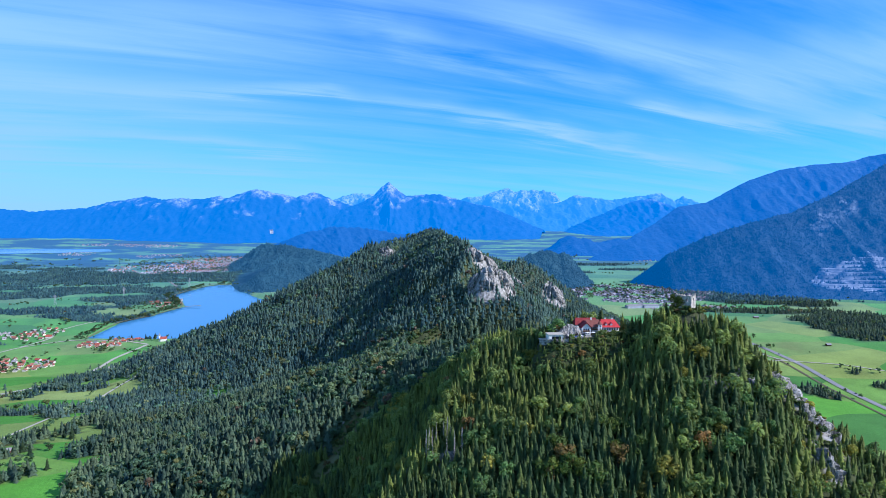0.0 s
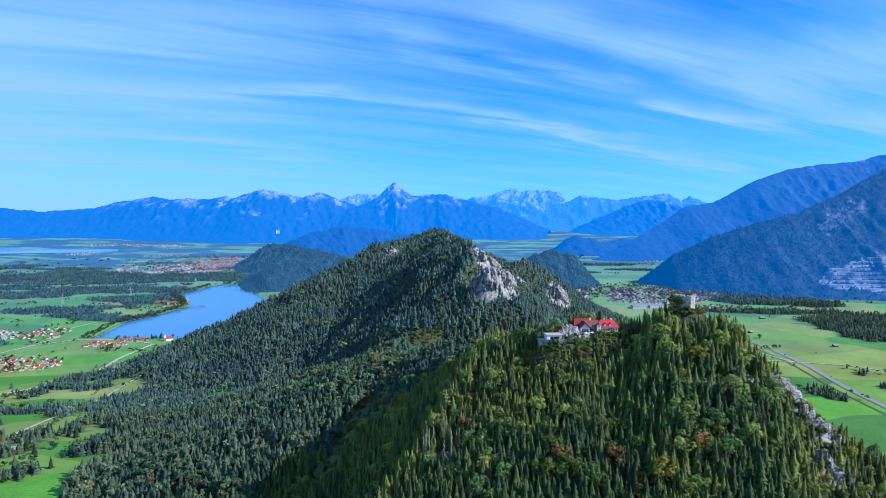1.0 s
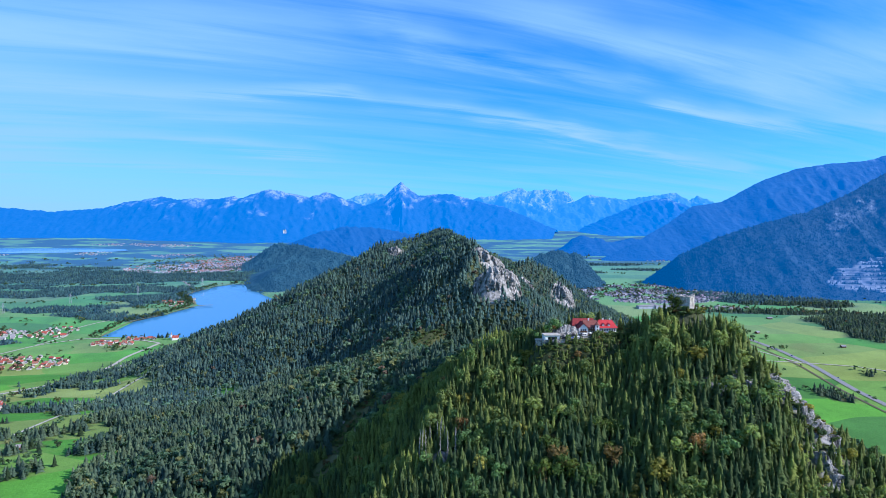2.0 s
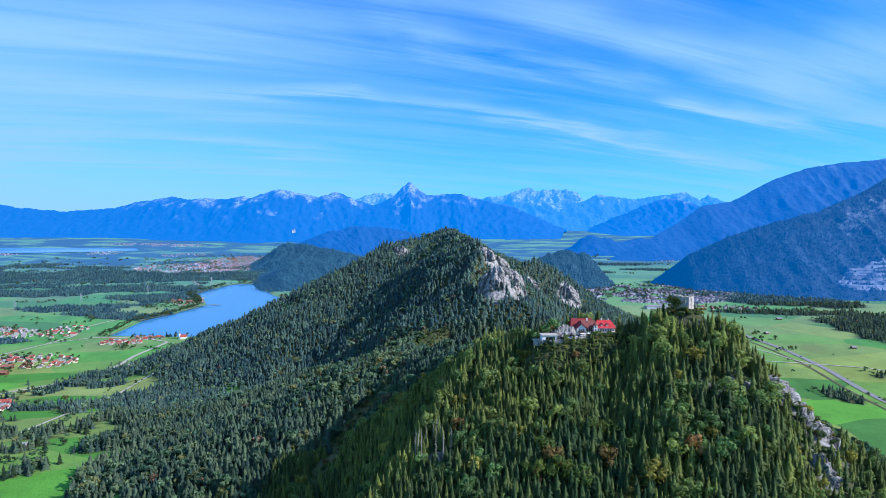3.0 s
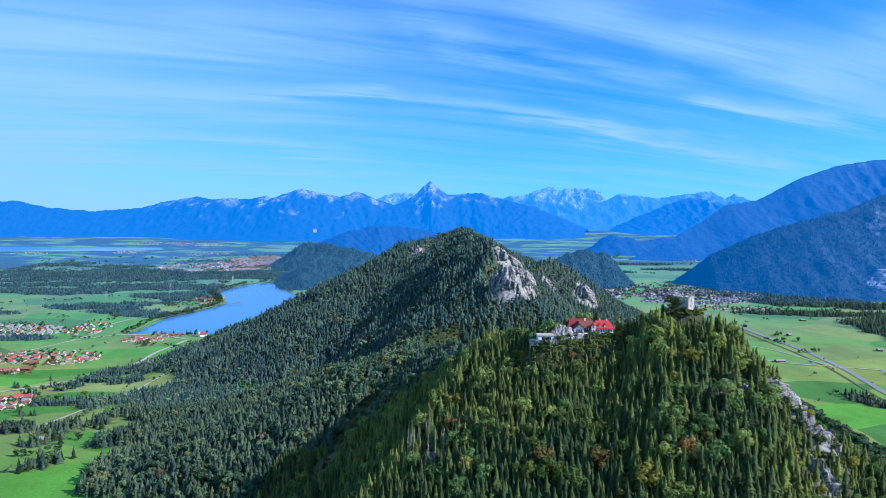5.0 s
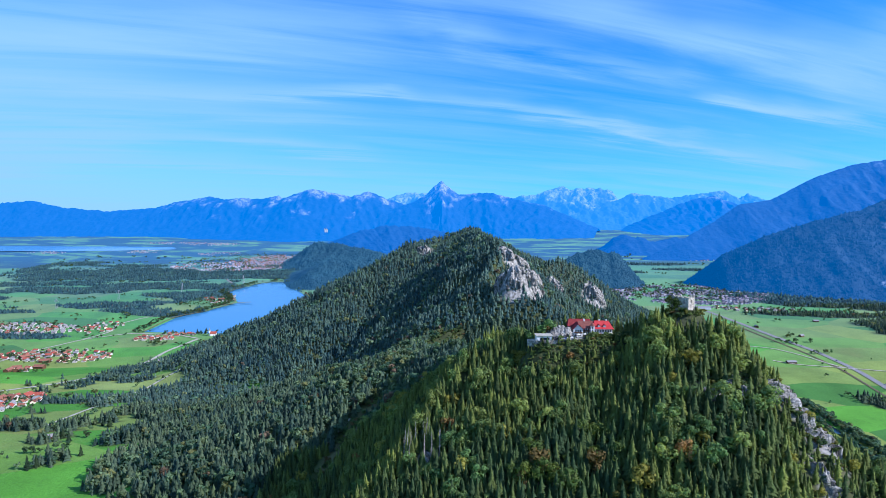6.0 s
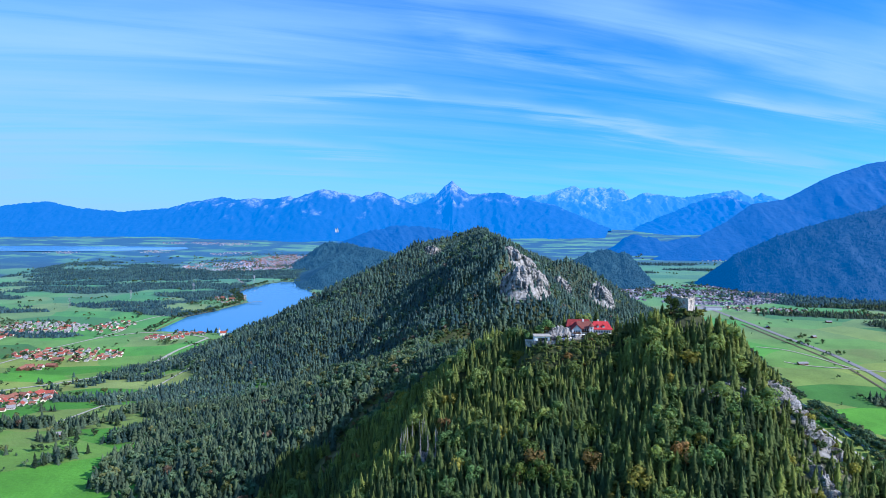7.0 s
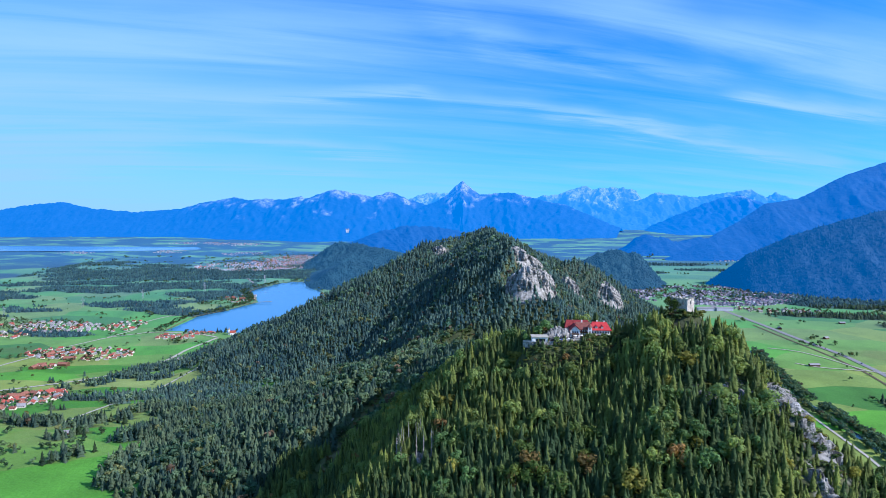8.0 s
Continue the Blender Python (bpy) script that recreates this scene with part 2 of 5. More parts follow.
def limestone_mat(name, grown):
    """Grey limestone with dark upright cracks and green ledges."""
    made, tree, shade = material(name)
    place = tree.nodes.new("ShaderNodeNewGeometry").outputs["Position"]
    upright = node(tree, "ShaderNodeMapping", Vector=place, Scale=(0.30, 0.30, 0.045)).outputs[0]
    stone = ramp(tree, noisy(tree, 1.0, 8.0, 0.65, upright), [(0.36, (0.045, 0.045, 0.045)), (0.43, (0.17, 0.165, 0.155)), (0.53, (0.30, 0.29, 0.27)), (0.70, (0.41, 0.395, 0.37))])
    stone = blend(tree, 1.0, stone, ramp(tree, noisy(tree, 1.3, 6.0, 0.7), [(0.40, 0.35), (0.54, 1.1)]), "MULTIPLY")
    green = ramp(tree, noisy(tree, 0.16, 7.0, 0.7), [(grown, 0.0), (grown + 0.07, 1.0)])
    tree.links.new(blend(tree, green, stone, (0.030, 0.048, 0.022)), shade.inputs["Base Color"])
    relief(tree, shade, noisy(tree, 1.0, 8.0, 0.7, upright), 1.0, 2.0)
    return made


LIMESTONE, GROWN_ROCK = limestone_mat("limestone", 0.57), limestone_mat("overgrown_limestone", 0.535)
# bluish base colours and a last, emitted colour stand in for haze on far slopes
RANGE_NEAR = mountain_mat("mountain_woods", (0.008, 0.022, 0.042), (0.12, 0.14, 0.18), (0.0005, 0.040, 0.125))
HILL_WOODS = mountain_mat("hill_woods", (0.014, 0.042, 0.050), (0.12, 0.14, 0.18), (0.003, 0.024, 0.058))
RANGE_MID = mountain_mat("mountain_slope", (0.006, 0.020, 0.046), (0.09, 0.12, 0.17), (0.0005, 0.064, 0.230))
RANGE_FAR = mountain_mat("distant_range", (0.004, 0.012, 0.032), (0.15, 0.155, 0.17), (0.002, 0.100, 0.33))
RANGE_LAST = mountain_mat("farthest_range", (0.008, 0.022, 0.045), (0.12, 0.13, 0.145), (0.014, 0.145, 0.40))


def quarry_mat():
    """Pale cut limestone in level benches, banded paler and darker by height; haze is put in as emission."""
    made, tree, shade = material("quarry_stone")
    place = tree.nodes.new("ShaderNodeNewGeometry").outputs["Position"]
    flat = node(tree, "ShaderNodeMapping", Vector=place, Scale=(0.004, 0.004, 0.16)).outputs[0]
    beds = ramp(tree, noisy(tree, 1.0, 3.0, 0.6, flat), [(0.36, (0.04, 0.065, 0.11)), (0.48, (0.08, 0.10, 0.15)), (0.62, (0.16, 0.18, 0.23))])
    dust = ramp(tree, noisy(tree, 0.03, 6.0), [(0.3, 0.6), (0.7, 1.15)])
    tree.links.new(blend(tree, 1.0, beds, dust, "MULTIPLY"), shade.inputs["Base Color"])
    # emission stands in for the blue haze before the quarry
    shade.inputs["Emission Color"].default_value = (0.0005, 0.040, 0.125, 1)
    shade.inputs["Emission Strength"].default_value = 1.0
    return made


QUARRY_STONE = quarry_mat()
# ---- the lie of the land ----
def lattice(ix, iy, seed):
    h = (ix.astype(np.int64) * 374761393 + iy.astype(np.int64) * 668265263 + seed * 1442695041) & 0xFFFFFFFF
    h = ((h ^ (h >> 13)) * 1274126177) & 0xFFFFFFFF
    return ((h ^ (h >> 16)) & 0xFFFF) / 65535.0


def wave(x, y, seed=0):
    """Smooth noise from -1 to 1, one wave a unit."""
    ix, iy = np.floor(x), np.floor(y)
    fx, fy, total = x - ix, y - iy, 0.0
    u, v = fx * fx * fx * (fx * (fx * 6 - 15) + 10), fy * fy * fy * (fy * (fy * 6 - 15) + 10)
    for dx, dy, w in ((0, 0, (1 - u) * (1 - v)), (1, 0, u * (1 - v)), (0, 1, (1 - u) * v), (1, 1, u * v)):
        turn = lattice(ix + dx, iy + dy, seed) * 2 * np.pi
        total = total + w * (np.cos(turn) * (fx - dx) + np.sin(turn) * (fy - dy))
    return total * 1.5


def layers(x, y, octaves=4, seed=0, ridged=False):
    total, amp = 0.0, 1.0
    for o in range(octaves):
        n = wave(x * 2**o + 17.3 * o, y * 2**o - 9.1 * o, seed + o)
        total, amp = total + amp * ((1 - 2 * np.abs(n)) if ridged else n), amp * 0.5
    return total


def ease(a, b, v):
    k = np.clip((v - a) / (b - a), 0, 1)
    return k * k * (3 - 2 * k)


def valley(x, y):
    """The valley floor; it tilts up with distance to fit the camera's view, and climbs towards the hill's foot."""
    low = 400 - 45 * ease(-500, 250, x)
    low = low - (1 - ease(520, 1300, y)) * 110 * (1 - ease(-300, 200, x)) - (1 - ease(1100, 1500, y)) * 12 * (1 - ease(-500, 0, x))
    return EYE - low * (1 - y / 5520) + 3.0 * wave(x / 260, y / 260, 5) * ease(400, 900, np.abs(x) + y * 0.2)


# crest lines: x, y, height, steepness to the left and to the right of the way
MAIN = [(300, 322, 214, 0.75, 1.8), (249, 332, 259, 0.75, 1.8), (230, 338, 273, 0.75, 1.8), (211, 345, 284, 0.75, 1.8), (201, 354, 297, 0.75, 1.7), (187, 370, 321, 0.9, 1.6), (171, 385, 337, 0.85, 1.6),
        (156, 392, 342, 0.85, 1.6), (139, 395, 327, 0.8, 1.4), (108, 402, 324, 0.8, 1.2), (75, 394, 321, 0.78, 1.2), (45, 420, 312, 1.15, 1.1), (29, 470, 300, 0.85, 1.0),
        (-13, 600, 268, 0.38, 0.9), (-70, 740, 238, 0.36, 0.7), (-20, 790, 254, 0.5, 0.7), (27, 830, 274, 0.6, 0.9), (28, 900, 320, 0.7, 1.25), (38, 1000, 361, 0.75, 1.4), (10, 1150, 366, 0.65, 1.4), (-21, 1420, 373, 0.5, 1.2)]
SPUR = [(43, 400, 312, 1.25, 1.1), (22, 398, 303, 1.25, 1.2), (9, 383, 288, 0.7, 1.3), (-5, 363, 271, 0.7, 1.35), (-19, 346, 255, 0.7, 1.35), (-41, 322, 233, 0.7, 1.3), (-71, 288, 198, 0.7, 1.2)]
NORTH = [(-21, 1420, 372, 0.5, 0.8), (-105, 1385, 358, 0.5, 0.8), (-160, 1330, 342, 0.48, 0.8), (-220, 1300, 303, 0.45, 0.8), (-311, 1280, 248, 0.42, 0.8), (-368, 1272, 209, 0.4, 0.7), (-443, 1250, 166, 0.35, 0.6), (-493, 1215, 146, 0.3, 0.5), (-526, 1150, 124, 0.25, 0.4)]
HUMP = [(40, 1180, 330, 0.6, 1.0), (124, 1250, 294, 0.6, 1.2), (148, 1286, 310, 0.7, 1.2), (167, 1300, 313, 0.7, 1.2), (198, 1320, 297, 0.8, 1.2), (234, 1350, 271, 0.8, 1.2), (321, 1450, 206, 0.7, 1.0), (364, 1480, 170, 0.7, 1.0), (400, 1500, 148, 0.7, 1.0)]


def crest(line, x, y, base):
    best = np.full(np.shape(x), -1e9)
    for (ax, ay, az, al, ar), (bx, by, bz, bl, br) in zip(line, line[1:]):
        dx, dy = bx - ax, by - ay
        k = np.clip(((x - ax) * dx + (y - ay) * dy) / (dx * dx + dy * dy), 0, 1)
        d = np.hypot(x - ax - k * dx, y - ay - k * dy)
        left = dx * (y - ay) - dy * (x - ax) > 0
        s = np.where(left, al + k * (bl - al), ar + k * (br - ar))
        s = np.where((x > ax + 14) & (ax > 120) & (ay < 400), np.maximum(s, 1.25), s)  # the summit's steep end
        tall = np.maximum(az + k * (bz - az) - base, 2.0)
        fall = 1 - s * d / tall
        best = np.maximum(best, base + tall * 0.5 * (fall + np.sqrt(fall * fall + 0.02)))
    return best


# bluffs: crest lines (x, y, height) that fall as cliffs of so many metres, then as slopes
BLUFFS = [(30, [(40, 866, 320), (54, 853, 331), (72, 854, 333), (85, 872, 327), (94, 896, 317)]), (20, [(36, 984, 355), (50, 975, 354), (64, 976, 347), (76, 988, 337), (85, 1004, 327)]),
          (40, [(130, 1234, 282), (146, 1224, 281), (162, 1232, 270)]), (44, [(212, 1282, 268), (230, 1270, 264), (248, 1280, 250)]), (24, [(-140, 1322, 336), (-118, 1312, 342), (-104, 1320, 340)])]


def bluff(drop, line, x, y):
    best = np.full(np.shape(x), -1e9)
    for (ax, ay, az), (bx, by, bz) in zip(line, line[1:]):
        dx, dy = bx - ax, by - ay
        k = np.clip(((x - ax) * dx + (y - ay) * dy) / (dx * dx + dy * dy), 0, 1)
        d = np.hypot(x - ax - k * dx, y - ay - k * dy)
        top = az + k * (bz - az)
        best = np.maximum(best, np.maximum(np.minimum(top, top + 4 - 3.2 * d), top - drop - 0.75 * (d - drop / 3.2)))
    return best


def land(x, y):
    """Height of the ground, and of the valley floor beneath it."""
    x, y = np.asarray(x, float), np.asarray(y, float)
    floor = valley(x, y)
    sway = 9 * ease(450, 750, y)
    bx, by = x + sway * wave(x / 90, y / 90, 31), y + sway * wave(x / 90, y / 90, 32)
    parts = [floor] + [crest(line, bx, by, floor - 12) for line in (MAIN, SPUR, NORTH, HUMP)]
    top = np.max(parts, axis=0)
    high = top + 5.0 * np.log(sum(np.exp((p - top) / 5.0) for p in parts))
    torn = x + 1.5 * layers(x / 14, y / 14, 3, 36), y + 1.5 * layers(x / 14, y / 14, 3, 37)
    for drop, line in BLUFFS:
        high = np.maximum(high, bluff(drop, line, *torn))
    hill = ease(6, 50, high - floor)
    high = high + hill * (7.0 * layers(x / 120, y / 120, 4, 11) * ease(420, 600, y) + 3.0 * layers(x / 50, y / 50, 3, 12))
    high = high - 2.6 * hill * ease(430, 500, y)
    for cx, cy, r, z in LEVELS:
        d = np.hypot(x - cx, y - cy)
        high = high + (z - high) * (1 - ease(r * 0.7, r * 1.8, d))
    return high, floor


# levelled places: the summit of the ruin, the hotel, the terrace
LEVELS = [(157, 393, 8, 343.0), (101, 404, 17, 325.0), (84, 395, 9, 324.2), (70.5, 391.5, 8.5, 323.4)]
LAKE = [(-867, 1484), (-875, 1596), (-872, 1660), (-833, 1724), (-800, 1812), (-787, 1860), (-826, 1932), (-891, 2012), (-878, 2100), (-847, 2196), (-790, 2236), (-726, 2196), (-670, 2084), (-566, 1956), (-458, 1884), (-392, 1492), (-483, 1476), (-605, 1492), (-750, 1492)]


def inside(poly, x, y):
    hit = np.zeros(np.shape(x), bool)
    for (ax, ay), (bx, by) in zip(poly, poly[1:] + poly[:1]):
        hit ^= ((ay > y) != (by > y)) & (x < (bx - ax) * (y - ay) / (by - ay + 1e-9) + ax)
    return hit


# woods on the valley floor: centre, half length, half width, turn
GROVES = [(480, 2330, 90, 22, 10), (760, 2420, 140, 26, -5), (620, 2560, 200, 30, 0), (330, 2480, 80, 26, 0), (-372, 770, 80, 60, 0), (-455, 930, 60, 60, 30), (-330, 690, 75, 70, 0), (-400, 850, 85, 110, 0), (-300, 590, 50, 90, 0), (-1440, 2412, 298, 110, 0), (-1143, 2108, 261, 66, 0), (-1160, 1780, 126, 42, 0), (-1408, 2028, 56, 40, 0), (-712, 1500, 46, 16, 0), (-643, 1128, 70, 34, 20), (-563, 837, 46, 16, 10),
          (1020, 1480, 150, 170, 0), (832, 1640, 197, 26, -4), (630, 1015, 22, 34, 20), (760, 1040, 31, 18, 0), (-1473, 2332, 500, 110, 0), (-1475, 2020, 300, 56, 0), (-1177, 1780, 122, 40, 0),
          (-1136, 1436, 132, 26, 0), (-520, 858, 70, 22, 15), (-539, 690, 30, 14, 0), (-466, 636, 14, 8, 0), (-660, 1040, 34, 20, 0), (-850, 1700, 14, 90, 12), (910, 1860, 230, 75, -20), (715, 1885, 75, 32, -10), (970, 1770, 190, 62, -10), (800, 1800, 60, 24, -20)]
# bare rock among the trees, and treeless places
OUTCROPS = [(163, 346, 20, 7, 10), (197, 351, 11, 8, -40), (206, 342, 8, 13, 20), (211, 331, 6, 9, 10), (202, 316, 6, 10, 10), (3, 345, 9, 6, 0), (66, 843, 30, 16, 4), (99, 880, 14, 28, -25), (62, 966, 26, 13, -10), (84, 986, 9, 18, -25), (146, 1218, 22, 17, 0), (230, 1262, 28, 18, 0), (-120, 1306, 18, 12, 0)]
CLEARINGS = [(96, 397, 26, 8, 4), (156, 391, 11, 7, 0), (78, 391.5, 14, 5, 8), (-72, 500, 62, 14, 68), (101, 404, 22, 12, 0), (155, 396, 10, 9, 0), (-35, 770, 45, 13, 40), (-560, 960, 130, 13, 76), (-1200, 2748, 250, 260, 0), (-950, 1560, 90, 60, 0), (-1220, 1508, 90, 40, 0)]


def oval(row, x, y):
    cx, cy, a, b, turn = row
    c, s = math.cos(radians(turn)), math.sin(radians(turn))
    return np.hypot(((x - cx) * c + (y - cy) * s) / a, (-(x - cx) * s + (y - cy) * c) / b)


def hillside(x, y):
    """1 on the slopes of the hill, clearings included."""
    high, floor = land(x, y)
    return ease(10, 22, high - floor + 12 * layers(x / 150, y / 150, 3, 41))


def wooded(x, y):
    """1 where the ground carries forest."""
    cover = hillside(x, y)
    for row in GROVES:
        cover = np.maximum(cover, 1 - ease(0.85, 1.1, oval(row, x, y) + 0.35 * layers(x / 90, y / 90, 3, 43)))
    bands = layers(x / 420 + 3.7, y / 150, 4, 47) + 0.25 * ease(1900, 2300, y) - 0.22 * ease(2500, 2700, y)
    cover = np.maximum(cover, ease(0.22, 0.34, bands) * (1 - ease(-850, -650, x)) * ease(1560, 1680, y))
    clumps = layers(x / 70, y / 55, 3, 48) - 0.25 * ease(1000, 1200, y)
    cover = np.maximum(cover, ease(0.42, 0.5, clumps) * (1 - ease(-420, -380, x)) * ease(-760, -700, x) * ease(540, 600, y) * (1 - ease(1180, 1260, y)))
    for row in OUTCROPS:
        few = (0.14 if row[0] < 180 else 0.34) if row[1] < 400 else 0.2
        cover = cover * (few + (1 - few) * ease(0.75, 1.1, oval(row, x, y) + 0.35 * wave(x / 9, y / 9, 49)))
    for row in CLEARINGS:
        cover = cover * ease(0.8, 1.15, oval(row, x, y) + 0.2 * wave(x / 20, y / 20, 44))
    return cover
# ---- mesh helpers ----
def mesh_of(name, verts, faces, mat=None, colours=None, attr="tint", smooth=False):
    """A mesh from arrays: verts (n, 3), faces (m, k) of one size, colours (n, 3) a vertex."""
    made = bpy.data.meshes.new(name)
    verts, faces = np.asarray(verts, np.float32), np.asarray(faces, np.int32)
    made.vertices.add(len(verts))
    made.vertices.foreach_set("co", verts.ravel())
    made.loops.add(faces.size)
    made.loops.foreach_set("vertex_index", faces.ravel())
    made.polygons.add(len(faces))
    made.polygons.foreach_set("loop_start", np.arange(0, faces.size, faces.shape[1], dtype=np.int32))
    made.update(calc_edges=True)
    if smooth:
        made.polygons.foreach_set("use_smooth", np.ones(len(faces), bool))
    if colours is not None:
        layer = made.color_attributes.new(attr, "FLOAT_COLOR", "POINT")
        layer.data.foreach_set("color", np.column_stack([colours, np.ones(len(verts))]).astype(np.float32).ravel())
    if mat:
        made.materials.append(mat)
    return made


def sheet(nx, ny):
    """Quads of a grid of nx by ny points, rows along y."""
    i = np.arange(nx * ny).reshape(ny, nx)
    return np.stack([i[:-1, :-1], i[:-1, 1:], i[1:, 1:], i[1:, :-1]], -1).reshape(-1, 4)


def thing(name, label, category, at=None, group="", kind=""):
    made = new(name)
    made.empty_display_size = 1.0
    if at is not None:
        made.matrix_basis = at
    return tagged(made, label, category, group, kind)


def part(name, bm, mat, parent, label="", smooth=False):
    """Links a bmesh (or a finished mesh) as one mesh object under its thing."""
    if isinstance(bm, bmesh.types.BMesh):
        data = bpy.data.meshes.new(name)
        bm.normal_update()
        bm.to_mesh(data)
        bm.free()
        data.materials.append(mat)
        if smooth:
            data.polygons.foreach_set("use_smooth", [True] * len(data.polygons))
    else:
        data = bm
    made = new(name, data)
    made.parent = parent
    return tagged(made, label) if label else made


# ---- the ground, one sheet ----
def steps(*runs):
    """Grid lines from runs of (start, end, spacing)."""
    return np.unique(np.concatenate([np.arange(a, b, s) for a, b, s in runs]))


def build_ground():
    xs = steps((-5600, -2600, 100), (-2600, -1100, 26), (-1100, -420, 13), (-420, -150, 6.5), (-150, 330, 3.6), (330, 800, 10), (800, 2000, 30), (2000, 5200, 110))
    ys = steps((-1500, 100, 100), (100, 280, 14), (280, 480, 3.6), (480, 1000, 6.5), (1000, 1900, 11), (1900, 3700, 24), (3700, 6200, 80))
    gx, gy = np.meshgrid(xs, ys)
    high, floor = land(gx, gy)
    wood = np.maximum(wooded(gx, gy), hillside(gx, gy) * ease(-330, -280, gx))
    wet = inside(LAKE, gx, gy)
    high = np.where(wet, high - 6, high)
    sy, sx = np.gradient(high, ys, xs)
    rock = ease(1.5, 1.9, np.hypot(sx, sy) + 0.3 * layers(gx / 25, gy / 25, 3, 51))
    for row in OUTCROPS:
        rock = np.maximum(rock, (1 - ease(0.6, 1.1, oval(row, gx, gy) + 0.5 * layers(gx / 12, gy / 12, 3, 53))))
    rock = rock * ease(0.8, 1.3, oval((82, 378, 48, 20, 6), gx, gy))
    dry = 0.25 * ease(0.5, 0.9, layers(gx / 200, gy / 200, 3, 52))
    brush = 1 - ease(0.7, 1.1, oval((-72, 500, 66, 18, 68), gx, gy))  # felled slope in the gully
    wood, dry = wood * (1 - 0.55 * brush), np.maximum(dry, 0.9 * brush)
    cover = np.stack([wood, rock, dry], -1).reshape(-1, 3)
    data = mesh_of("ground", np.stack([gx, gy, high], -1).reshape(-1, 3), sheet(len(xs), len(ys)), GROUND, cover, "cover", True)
    tagged(new("ground", data), "rolling alpine valley of green meadows under wooded hills", "ground", kind="structure")


build_ground()


def build_lake():
    pts = np.array(LAKE, float)
    fine = []
    for i in range(len(pts)):
        p0, p1, p2, p3 = (pts[(i + j - 1) % len(pts)] for j in range(4))
        for k in np.linspace(0, 1, 8, endpoint=False):
            q = 0.5 * (2 * p1 + (p2 - p0) * k + (2 * p0 - 5 * p1 + 4 * p2 - p3) * k**2 + (3 * p1 - p0 - 3 * p2 + p3) * k**3)
            fine.append(q + 7 * np.array([wave(q[0] / 40, q[1] / 40, 61), wave(q[0] / 40, q[1] / 40, 62)]))
    bm = bmesh.new()
    bm.faces.new([bm.verts.new((x, y, EYE - 400 * (1 - y / 5520) - 0.5)) for x, y in fine])
    bmesh.ops.triangulate(bm, faces=bm.faces[:])
    data = bpy.data.meshes.new("lake")
    bm.to_mesh(data)
    bm.free()
    data.materials.append(WATER)
    tagged(new("lake", data), "calm blue lake between meadows and wooded hill", "lake", kind="structure")


build_lake()
FAR_LAKE = [(-3508, 3292), (-2810, 3276), (-2488, 3284), (-2068, 3290), (-1760, 3250), (-1700, 3170), (-2000, 3110), (-2232, 3050), (-2656, 3060), (-3248, 3020)]
bm = bmesh.new()
bm.faces.new([bm.verts.new((x, y, valley(np.array([float(x)]), np.array([float(y)]))[0] + 3.5)) for x, y in reversed(FAR_LAKE)])
tagged(part("reservoir", bm, PALE_WATER, None), "pale distant reservoir across the plain", "lake", kind="structure")


